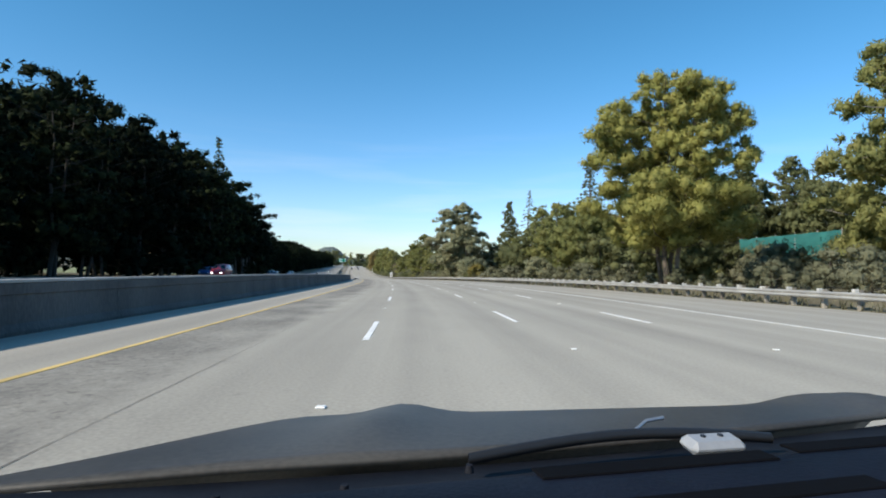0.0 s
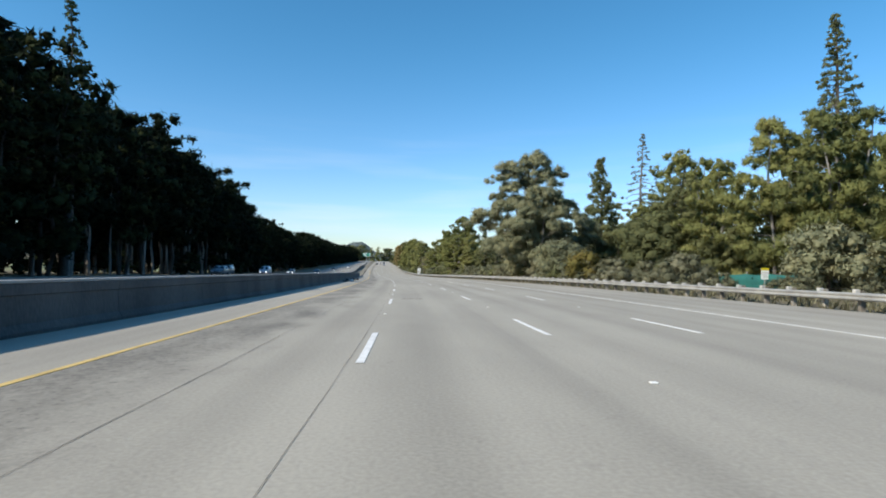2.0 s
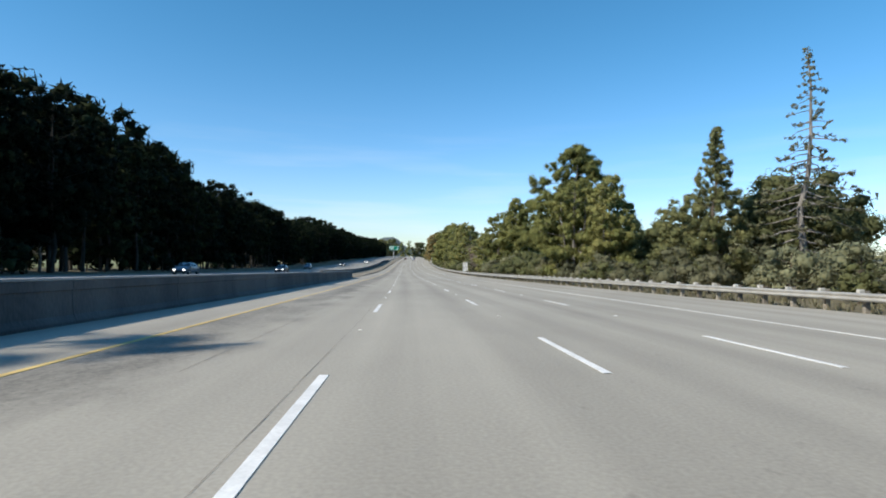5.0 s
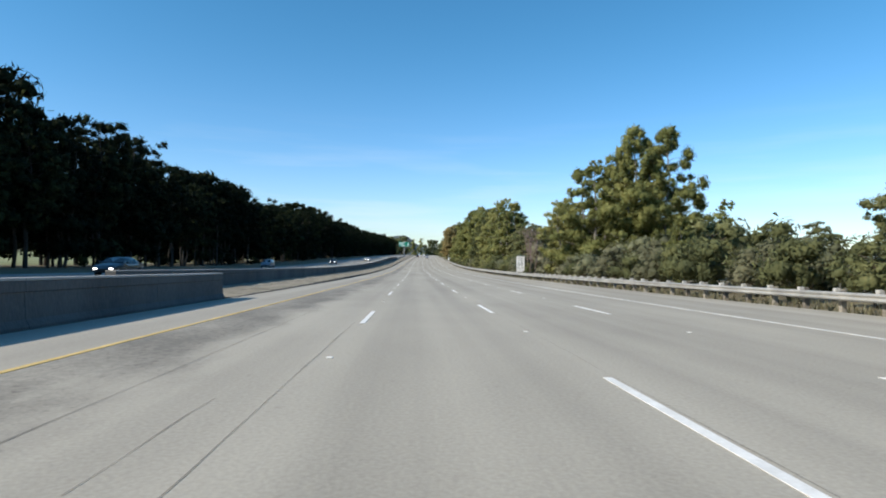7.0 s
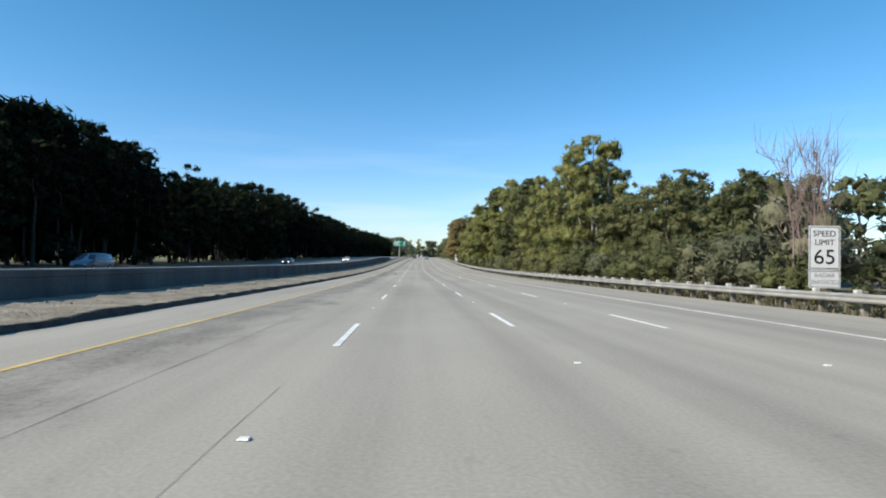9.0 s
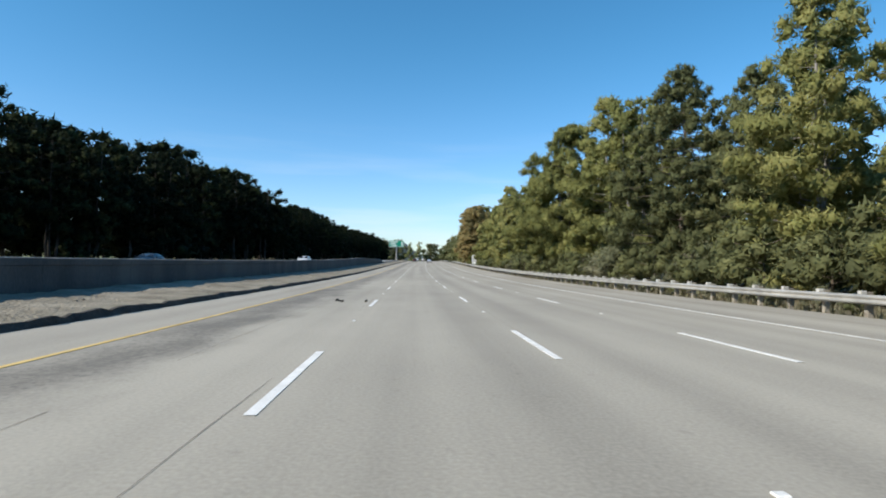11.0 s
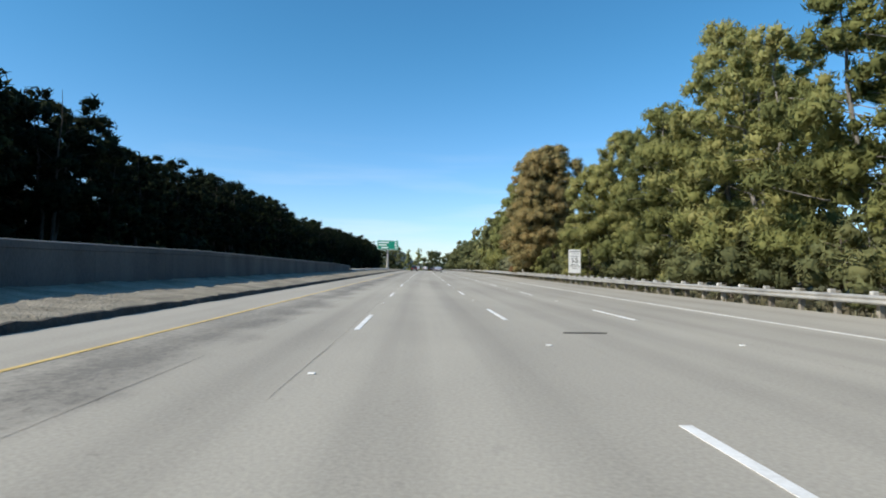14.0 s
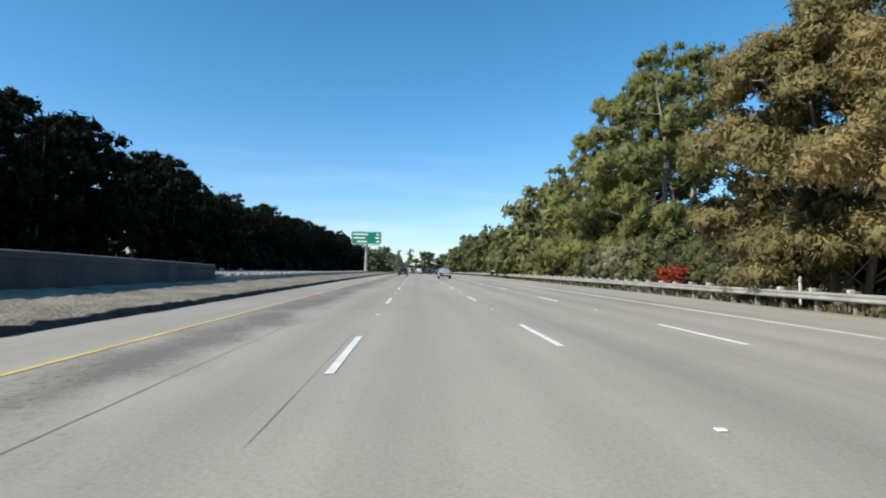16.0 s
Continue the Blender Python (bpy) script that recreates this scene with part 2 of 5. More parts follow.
M_YELLOW = mottled("yellow_road_paint", (0.5, 0.35, 0.12), (0.74, 0.53, 0.19), 1.2, 22.0, 0.7, 0.2)
M_CRACK = mottled("crack_seal", (0.1, 0.095, 0.088), (0.2, 0.188, 0.168), 2.0, 20.0, 0.9, 0.2)
M_STEEL = mottled("galvanised_steel", (0.27, 0.265, 0.25), (0.44, 0.43, 0.4), 1.0, 30.0, 0.55, 0.1, metal=0.2)
M_POST = mottled("weathered_post_wood", (0.16, 0.14, 0.115), (0.34, 0.31, 0.26), 2.0, 25.0, 0.9, 0.5, random_per="object")
M_BLOCK = mottled("pale_blockout", (0.42, 0.41, 0.38), (0.6, 0.59, 0.56), 2.0, 25.0, 0.85, 0.3, random_per="object")
M_BARK = mottled("grey_brown_bark", (0.06, 0.048, 0.038), (0.16, 0.13, 0.1), 1.5, 14.0, 0.95, 0.9, stretch=(1, 1, 0.25), dist=0.06)
# bark copy darkened to carry the shade on the windbreak trunks
M_SHADEBARK = mottled("bark_darkened_for_shade", (0.02, 0.018, 0.015), (0.06, 0.052, 0.044), 1.5, 14.0, 0.95, 0.9, stretch=(1, 1, 0.25), dist=0.06)
# pale bark, made paler to stand for light on the slim trunks
M_LITTRUNK = mottled("pale_sunlit_trunk", (0.1, 0.09, 0.08), (0.34, 0.31, 0.28), 1.2, 12.0, 0.95, 0.8, stretch=(1, 1, 0.2), dist=0.06)
M_PALEBARK = mottled("pale_smooth_bark", (0.22, 0.19, 0.16), (0.5, 0.46, 0.4), 1.0, 10.0, 0.85, 0.4, stretch=(1, 1, 0.3), dist=0.03)
M_GREYBARK = mottled("pale_grey_bark", (0.1, 0.093, 0.086), (0.32, 0.3, 0.28), 1.2, 12.0, 0.95, 0.8, stretch=(1, 1, 0.2), dist=0.06)
M_TWIG = mottled("pinkish_bare_twigs", (0.16, 0.115, 0.1), (0.3, 0.22, 0.2), 2.0, 20.0, 0.9, 0.3)
# far below living cypress green: the row's shaded side is in this colour
L_WINDBREAK_SHADE = leafy("shade_darkened_windbreak_foliage", (0.006, 0.01, 0.006), (0.012, 0.018, 0.009), (0.04, 0.05, 0.02), 0.05)
L_OLIVE = leafy("olive_pine_foliage", (0.174, 0.184, 0.0556), (0.295, 0.296, 0.0926), (0.408, 0.388, 0.136), 0.39)
L_PINE = leafy("green_pine_foliage", (0.152, 0.168, 0.0658), (0.262, 0.273, 0.102), (0.388, 0.372, 0.155), 0.45)
L_DEEP = leafy("deep_green_foliage", (0.11, 0.122, 0.0612), (0.176, 0.189, 0.0874), (0.269, 0.267, 0.125), 0.41)
L_EUC = leafy("grey_green_eucalyptus_foliage", (0.152, 0.165, 0.103), (0.27, 0.28, 0.172), (0.412, 0.4, 0.247), 0.43)
L_BROWN = leafy("russet_olive_foliage", (0.181, 0.165, 0.0759), (0.314, 0.27, 0.127), (0.451, 0.35, 0.167), 0.43)
L_GREY = leafy("grey_green_scrub_foliage", (0.127, 0.132, 0.0805), (0.206, 0.205, 0.129), (0.294, 0.285, 0.196), 0.34)
L_RUST = leafy("orange_olive_foliage", (0.14, 0.135, 0.045), (0.22, 0.185, 0.06), (0.3, 0.2, 0.085), 0.3)
L_DRY = leafy("dry_weeds", (0.1, 0.098, 0.06), (0.185, 0.175, 0.11), (0.29, 0.27, 0.18), 0.25)
L_RED = leafy("rusty_red_foliage", (0.2, 0.04, 0.02), (0.33, 0.075, 0.035), (0.42, 0.14, 0.06), 0.25)
# distance haze is mixed into the green of the woods
M_HILL = mottled("haze_tinted_wooded_hill", (0.06, 0.078, 0.08), (0.12, 0.14, 0.125), 0.05, 0.35, 0.95, 0.0)
M_TEAL = mottled("teal_windscreen_fabric", (0.01, 0.09, 0.08), (0.022, 0.15, 0.13), 0.6, 40.0, 0.8, 0.1)
M_SIGNGREEN = mottled("green_sign_sheeting", (0.0, 0.2, 0.12), (0.01, 0.27, 0.17), 1.0, 30.0, 0.4, 0.02)
M_SIGNWHITE = mottled("white_sign_sheeting", (0.88, 0.88, 0.86), (0.93, 0.93, 0.92), 1.0, 30.0, 0.4, 0.02)
M_SIGNYELLOW = mottled("yellow_sign_sheeting", (0.6, 0.5, 0.02), (0.75, 0.62, 0.04), 1.0, 30.0, 0.4, 0.02)
M_BLACK = plain("black_paint", (0.015, 0.015, 0.016), 0.5)
M_GLASS = plain("dark_car_glass", (0.02, 0.023, 0.026), 0.06)
M_TYRE = mottled("tyre_rubber", (0.012, 0.012, 0.012), (0.03, 0.03, 0.03), 4.0, 40.0, 0.9, 0.2)
M_RIM = plain("alloy_rim", (0.4, 0.4, 0.42), 0.35, 0.7)
M_TAIL = plain("red_tail_lamp", (0.3, 0.01, 0.01), 0.2)
M_PLATE = plain("number_plate", (0.6, 0.6, 0.6), 0.5)
M_LAMP, _nt, _b = shader("lit_headlamp", 0.2)
_b.inputs["Base Color"].default_value = (0.8, 0.8, 0.8, 1)
_b.inputs["Emission Color"].default_value, _b.inputs["Emission Strength"].default_value = (1, 0.97, 0.9, 1), 4.0


# ---------- building helpers ----------
def mesh_from(name, verts, faces, mat, uv=None, smooth=False):
    me = bpy.data.meshes.new(name)
    me.from_pydata([tuple(map(float, v)) for v in verts], [], faces)
    if mat is not None:
        me.materials.append(mat)
    if uv is not None:
        layer = me.uv_layers.new(name="UVMap")
        idx = np.empty(len(me.loops), dtype=np.int32)
        me.loops.foreach_get("vertex_index", idx)
        layer.data.foreach_set("uv", np.asarray(uv, dtype=np.float32)[idx].ravel())
    if smooth:
        me.polygons.foreach_set("use_smooth", np.ones(len(me.polygons), dtype=bool))
    me.update()
    return me


def child(name, me, parent, label="", m=None):
    ob = new(name, me)
    ob.parent = parent
    if m is not None:
        ob.matrix_basis = m
    if label:
        ob["label"] = label
    return ob


def part(name, bm, material, parent, label="", smooth=False):
    me = bpy.data.meshes.new(name)
    bm.to_mesh(me)
    bm.free()
    me.materials.append(material)
    if smooth:
        me.polygons.foreach_set("use_smooth", np.ones(len(me.polygons), dtype=bool))
    return child(name, me, parent, label)


def box(bm, x0, x1, y0, y1, z0, z1, bevel=0.0):
    r = bmesh.ops.create_cube(bm, size=1.0, matrix=Matrix.Translation(((x0 + x1) / 2, (y0 + y1) / 2, (z0 + z1) / 2)) @ Matrix.Diagonal((x1 - x0, y1 - y0, z1 - z0, 1)))
    if bevel:
        edges = list({e for v in r["verts"] for e in v.link_edges})
        bmesh.ops.bevel(bm, geom=edges, offset=bevel, segments=1 if bevel <= 0.012 else 2, affect="EDGES", profile=0.5)


def tube(bm, a, b, r0, r1=None, n=8):
    a, b = Vector(a), Vector(b)
    d = b - a
    m = Matrix.Translation((a + b) / 2) @ d.to_track_quat("Z", "Y").to_matrix().to_4x4()
    bmesh.ops.create_cone(bm, cap_ends=True, segments=n, radius1=r0, radius2=r0 if r1 is None else r1, depth=d.length, matrix=m)


def ribbon(stations, profile):
    """Verts, faces and uv of a strip: at each station s the profile gives (u, z) pairs."""
    verts, uv, faces = [], [], []
    k = None
    for i, s in enumerate(stations):
        p = profile(s)
        k = len(p)
        for u, z in p:
            verts.append(at(s, u, z))
            uv.append((u, s))
    for i in range(len(stations) - 1):
        for j in range(k - 1):
            a = i * k + j
            faces.append((a, a + 1, a + k + 1, a + k))
    return verts, faces, uv


def spaced(a, b, step):
    return np.linspace(a, b, max(2, int(round((b - a) / step)) + 1))


NEAR = list(spaced(-400, -90, 31)) + list(spaced(-80, 700, 4)) + list(spaced(710, 1600, 20))

# ---------- ground ----------
def left_rise(s):
    """How high the other carriageway lies above this one."""
    return float(np.interp(s, [-100, 0, 250, 320, 460, 560, 700], [0.45, 0.45, 0.4, 0.45, 1.0, 0.7, 0.4]))


def ground_profile(s):
    r = left_rise(s)
    wob = math.sin(s * 0.05) * 0.15
    return [(-1500, 6), (-400, 3), (-120, 1.0 + r), (-60, 0.3 + r), (-35, r - 0.06), (-15, r - 0.06), (-13.4, 0.1), (-11, -0.1), (-8, -0.1), (12, -0.1), (15.5, -0.12),
            (17, 0.05 + wob * 0.3), (20, 0.2 + wob), (26, 0.3 + wob), (40, 0.4), (80, 0.8), (400, 3), (1500, 6)]


v, f, uv = ribbon(list(spaced(-1900, -100, 120)) + list(spaced(-80, 700, 6)) + list(spaced(720, 2900, 60)), ground_profile)
ground = tagged(new("ground", mesh_from("ground", v, f, M_GROUND, uv, True)), "dry grassy earth under and beside the freeway trees", "ground", kind="structure")

M_FIELD = mottled("pale_green_grass_field", (0.13, 0.15, 0.06), (0.27, 0.28, 0.13), 0.15, 5.0, 0.95, 0.8, dist=0.1)
v, f, uv = ribbon(spaced(60, 700, 8), lambda s: [(-190, left_rise(s) + 1.7), (-120, left_rise(s) + 1.15), (-62, left_rise(s) + 0.38), (-61, left_rise(s) + 0.2)])
tagged(new("grass_field", mesh_from("grass_field", v, f, M_FIELD, uv, True)), "sunlit pale green grass beyond the windbreak", "grass", kind="structure")

# ---------- carriageways ----------
RAIL_U = ([-100, 20, 130, 240, 300, 520, 1700], [16.3, 16.2, 15.6, 14.3, 13.6, 13.8, 13.8])


def rail_u(s):
    return float(np.interp(s, *RAIL_U))


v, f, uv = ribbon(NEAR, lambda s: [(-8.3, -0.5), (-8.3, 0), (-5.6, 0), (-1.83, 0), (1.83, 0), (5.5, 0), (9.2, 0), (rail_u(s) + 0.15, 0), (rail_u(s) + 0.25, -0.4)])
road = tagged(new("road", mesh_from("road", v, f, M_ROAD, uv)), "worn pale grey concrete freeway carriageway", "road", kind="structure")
v, f, uv = ribbon(NEAR, lambda s: [(-32.6, left_rise(s) - 0.5), (-32.6, left_rise(s)), (-14.0, left_rise(s)), (-14.0, left_rise(s) - 0.5)])
road2 = tagged(new("road_opposite", mesh_from("road_opposite", v, f, M_ROAD2, uv)), "pale concrete carriageway of the oncoming traffic", "road", kind="structure")

# painted lines
DASH0, PERIOD, DASH = 10.97 - 14.63, 14.63, 4.0


def strip_mesh(name, s0, s1, u, w, mat, z=0.002, step=4.0, lift=0.006):
    ss = spaced(s0, s1, step)
    v, f, uv = ribbon(ss, lambda s: [(u - w / 2, z), (u - w / 2, z + lift), (u + w / 2, z + lift), (u + w / 2, z)])
    return mesh_from(name, v, f, mat, uv)


# the painting crew's step was not quite even: metres by which each line's dashes run ahead
DASH_LAG = {-1.83: ([0, 130, 230, 275, 365, 437, 480], [0.0, 0.15, 0.3, 0.6, 0.75, 0.9, 0.55]),
            1.83: ([15, 73, 133, 235, 280, 368, 440, 485], [0.6, 0.2, 0.85, 0.35, 0.65, 0.4, 0.15, -0.3]),
            5.49: ([15, 75, 135, 236, 280, 368, 441, 485], [0.5, 0.7, 1.4, 0.15, 0.4, 0.05, 0.2, 0.0])}


def dash_start(line_u, shift, k):
    s0 = DASH0 + shift + k * PERIOD
    return s0 + float(np.interp(s0, *DASH_LAG[line_u]))


for line_u, shift in ((-1.83, 0.0), (1.83, 3.68), (5.49, 3.85)):
    for k in range(52):
        s0 = dash_start(line_u, shift, k)
        child("lane_dash", strip_mesh("lane_dash", s0, s0 + DASH, line_u, 0.12, M_WHITE), road)
child("yellow_edge_line", strip_mesh("yellow_edge_line", -70, 900, -5.61, 0.115, M_YELLOW), road, "faded yellow edge line")
child("white_edge_line", strip_mesh("white_edge_line", -70, 900, 9.19, 0.12, M_EDGE), road, "white right-hand edge line")
for line_u in (-17.5, -21.2, -24.9, -28.6):
    v, f, uv = ribbon(spaced(-70, 800, 6), lambda s: [(line_u - 0.06, left_rise(s) + 0.01), (line_u + 0.06, left_rise(s) + 0.01)])
    child("far_lane_line", mesh_from("far_lane_line", v, f, M_EDGE, uv), road2)

bm = bmesh.new()
box(bm, -0.05, 0.05, -0.045, 0.045, 0, 0.02, 0.01)
marker_me = bpy.data.meshes.new("raised_marker")
bm.to_mesh(marker_me)
bm.free()
marker_me.materials.append(M_WHITE)
for line_u, shift in ((-1.83, 0.0), (1.83, 3.68), (5.49, 3.85)):
    for k in range(-1, 40):
        s0 = dash_start(line_u, shift, k) + DASH + 5.3
        child("raised_marker", marker_me, road, m=stand(s0, line_u, 0.001))


def crack(s0, s1, u, w, seed, sway=0.06):
    rnd = random.Random(seed)
    ss = spaced(s0, s1, 0.7)
    us, cur = [], u
    for _ in ss:
        cur += rnd.uniform(-sway, sway)
        cur += (u - cur) * 0.25
        us.append(cur)
    verts, faces, uv = [], [], []
    for s, uu in zip(ss, us):
        ww = w * rnd.uniform(0.4, 1.2) / 2
        for o in (-ww, ww):
            verts.append(at(s, uu + o, 0.006))
            uv.append((uu + o, s))
    for i in range(len(ss) - 1):
        faces.append((2 * i, 2 * i + 1, 2 * i + 3, 2 * i + 2))
    return mesh_from("joint_crack", verts, faces, M_CRACK, uv)


rnd = random.Random(5)
for line_u in (-2.03, -3.67, 1.95, 5.7, 9.6):
    s = -20.0
    while s < 640:
        n = rnd.uniform(8, 34)
        child("joint_crack", crack(s, s + n, line_u + rnd.uniform(-0.03, 0.03), {-3.67: 0.011, -2.03: 0.007}.get(line_u, 0.005), rnd.random(), 0.012), road)
        gap = {-3.67: (0.4, 4), -2.03: (3, 16)}.get(line_u, (8, 50))
        s += n + rnd.uniform(*gap)
for k in range(16):
    s, u0 = rnd.uniform(-5, 560), rnd.choice([-7.2, -6.6, -4.6, -3.2, -2.6])
    child("joint_crack", crack(s, s + rnd.uniform(2, 6), u0, 0.008, rnd.random(), 0.05), road)

bm = bmesh.new()
box(bm, -0.48, 0.48, -0.11, 0.11, 0, 0.006)
for e in bm.verts:
    e.co.x += 0.35 * e.co.y
flat_mark = part("tar_patch", bm, M_DIKE, road, "small flat black patch on the lane")
flat_mark.matrix_basis = stand(450.5, 3.1, 0.001)
streak = child("tar_patch", flat_mark.data, road, "small flat black patch on the lane", stand(88.7, -0.85, 0.001) @ Matrix.Diagonal((0.95, 0.35, 1, 1)))

# ---------- median barriers ----------
def wall_profile(u, w, base, top, batter=0.1):
    half = [(w / 2 + batter, base - 0.3), (w / 2 + batter, base + 0.06), (w / 2 + 0.02, base + 0.2), (w / 2 - 0.02, top - 0.24), (w / 2 + 0.015, top - 0.22), (w / 2 + 0.005, top - 0.02), (w / 2 - 0.02, top)]
    return [(u + a, z) for a, z in half] + [(u - a, z) for a, z in reversed(half)]


def wall(name, ss, prof, mat):
    v, f, uv = ribbon(ss, prof)
    k = len(prof(ss[0]))
    f.append(tuple(range(k)))
    f.append(tuple(range(len(v) - k, len(v)))[::-1])
    return mesh_from(name, v, f, mat, uv)


barrier = tagged(new("barrier_wall_1", None), "plain grey concrete median barrier beside the shoulder", "barrier", kind="structure")
s = -70.0
while s < 240:
    e = min(s + 6.1, 242.0)
    child("barrier_segment", wall("barrier_segment", spaced(s + 0.008, e - 0.008, 3), lambda q: wall_profile(-8.62, 0.3, 0.0, 0.985), M_WALL_SHADE), barrier)
    # thin pale strip added on top, standing for the edge in the sun
    child("coping", wall("coping", spaced(s + 0.008, e - 0.008, 3), lambda q: [(-8.455, 0.985), (-8.45, 1.035), (-8.47, 1.045), (-8.77, 1.045), (-8.79, 1.035), (-8.785, 0.985)], M_SUNTOP_PALE), barrier, "pale strip standing for the wall's sunlit top edge")
    s = e
BASE2 = ([200, 300, 408, 472, 520, 540], [0.0, 0.05, 0.4, 0.5, 0.4, 0.35])
TOP2 = ([200, 241, 300, 408, 472, 520, 540], [1.05, 1.05, 1.1, 1.75, 2.1, 1.68, 1.3])
barrier2 = tagged(new("barrier_wall_2", None), "concrete barrier wall coloured dark for shade, behind a dirt median", "barrier", kind="structure")
s = 241.0
while s < 536:
    e = min(s + 6.1, 537.0)
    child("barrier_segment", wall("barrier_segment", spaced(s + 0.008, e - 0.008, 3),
          lambda q: wall_profile(-12.95, 0.4, float(np.interp(q, *BASE2)) - 0.1, float(np.interp(q, *TOP2))), M_WALL_SHADE), barrier2)
    # the same added strip: sunlight on the top edge, given as colour
    child("coping", wall("coping", spaced(s + 0.008, e - 0.008, 3), lambda q: [(-12.75 - a, float(np.interp(q, *TOP2)) + z) for a, z in ((0.0, 0.0), (-0.005, 0.03), (0.02, 0.04), (0.38, 0.04), (0.405, 0.03), (0.4, 0.0))], M_SUNTOP_PALE), barrier2, "pale strip standing for the wall's sunlit top edge")
    s = e

# dirt strip with a ragged dark edge
rng = np.random.default_rng(3)
ss = spaced(242, 720, 0.4)
cols = [-8.1, -8.22, -8.32, -8.6, -9.0, -9.6, -10.2, -10.9, -11.6, -12.2, -12.95]
verts, faces, uv = [], [], []
for s in ss:
    rise = float(np.interp(s, *BASE2))
    edge = float(np.interp(s, [242, 262, 285, 600], [0.02, 0.09, 0.19, 0.19])) * (0.85 + 0.25 * noise.noise((s * 0.3, 0, 0)) + 0.3 * noise.noise((s * 1.1, 4, 0)) + 0.35 * noise.noise((s * 2.9, 9, 0)))
    back = 0.14 * noise.noise((s * 0.45, 2, 8)) + 0.14 * noise.noise((s * 2.3, 7, 8))
    for j, u in enumerate(cols):
        q = j / (len(cols) - 1)
        bumpy = 0.05 * noise.noise((s * 0.4, u * 0.9, 1)) + 0.06 * noise.noise((s * 1.6, u * 2.3, 5))
        rut = -0.09 * math.exp(-((u + 10.4 + 0.5 * noise.noise((s * 0.08, 0, 3))) / 0.35) ** 2)
        z = -0.02 if j == 0 else max(0.02, edge) + (rise - 0.02) * q * q + (bumpy + rut) * (0.35 if j < 3 else 1)
        verts.append(at(s, u - (max(-0.1, back) if 0 < j < 4 else 0), z))
        uv.append((u, s))
k = len(cols)
top_faces, edge_faces = [], []
for i in range(len(ss) - 1):
    for j in range(k - 1):
        a = i * k + j
        (edge_faces if j < 2 else top_faces).append((a, a + k, a + k + 1, a + 1))
median = tagged(new("median_strip", mesh_from("median_strip", verts, top_faces, M_DIRT, uv, True)), "pale bare dirt median strip", "dirt", kind="structure")
child("dike_edge", mesh_from("dike_edge", verts, edge_faces, M_DIKE, uv), median, "ragged dark asphalt edge of the dirt strip")

# loose clods and stones on the dirt
crng = np.random.default_rng(17)
cv, cf = [], []
base8 = [(-1, -1, 0), (1, -1, 0), (1, 1, 0), (-1, 1, 0), (-0.6, -0.6, 1), (0.7, -0.5, 1), (0.5, 0.7, 1), (-0.6, 0.6, 0.9)]
for _ in range(2600):
    s, u, r = 248 + 292 * crng.random() ** 0.7, crng.uniform(-12.3, -8.35), 0.012 + 0.05 * crng.random() ** 3
    rise = float(np.interp(s, *BASE2)) * ((-8.1 - u) / 4.85) ** 2
    z = rise + float(np.interp(s, [242, 262, 285], [0.02, 0.07, 0.15])) - 0.02
    o = len(cv)
    for a, c, d in base8:
        cv.append(at(s + a * r * crng.uniform(0.7, 1.3), u + c * r * crng.uniform(0.7, 1.3), z + d * r * 0.9))
    cf += [(o, o + 1, o + 5, o + 4), (o + 1, o + 2, o + 6, o + 5), (o + 2, o + 3, o + 7, o + 6), (o + 3, o, o + 4, o + 7), (o + 4, o + 5, o + 6, o + 7)]
tagged(new("dirt_clods", mesh_from("dirt_clods", cv, cf, M_DIRT)), "loose clods and stones scattered on the dirt median", "stones", kind="stuff")


# ---------- guardrails ----------
W_BEAM = [(0.0, 0.42), (0.04, 0.435), (0.085, 0.475), (0.085, 0.505), (0.02, 0.55), (0.02, 0.585), (0.085, 0.63), (0.085, 0.66), (0.04, 0.705), (0.0, 0.72)]


def guardrail(name, s0, s1, u_of, side, label, spacing=1.905):
    """W-beam on posts with pale blocks. side: -1 when the beam faces left."""
    root = tagged(new(name, None), label, "guardrail", kind="structure")
    s = s0
    while s < s1 - 0.1:
        e = min(s + 3.81 * 4, s1)
        prof = lambda q: [(u_of(q) + side * d, z) for d, z in W_BEAM] + [(u_of(q) + side * (d - 0.012), z) for d, z in reversed(W_BEAM)]
        v, f, uv = ribbon(spaced(s, e + 0.05, 1.905), prof)
        child("beam", mesh_from("beam", v, f, M_STEEL, uv, True), root)
        s = e
    bm = bmesh.new()
    box(bm, -0.1, 0.1, -0.075, 0.075, -0.6, 0.80, 0.012)
    pm = bpy.data.meshes.new("post")
    bm.to_mesh(pm)
    bm.free()
    pm.materials.append(M_POST)
    bm = bmesh.new()
    box(bm, -0.1, 0.1, -0.08, 0.08, 0.44, 0.835, 0.012)
    bmm = bpy.data.meshes.new("block")
    bm.to_mesh(bmm)
    bm.free()
    bmm.materials.append(M_BLOCK)
    rr = random.Random(11)
    n = int((s1 - s0) / spacing)
    for i in range(n):
        s = s0 + 0.3 + i * spacing
        p = child("post", pm, root, m=stand(s, u_of(s) - side * 0.33, rr.uniform(-0.02, 0.015), rr.uniform(-3, 3)))
        child("block", bmm, root, m=stand(s, u_of(s) - side * 0.115, rr.uniform(-0.015, 0.02), rr.uniform(-2, 2)))
    return root


guardrail("guardrail_right", 4, 572, rail_u, -1, "galvanised steel guardrail on short wooden posts")
guardrail("guardrail_far", 572, 900, rail_u, -1, "galvanised steel guardrail on short wooden posts further on", 3.81)
guardrail("guardrail_median", 536, 640, lambda s: -12.2, 1, "galvanised median guardrail after the concrete wall")


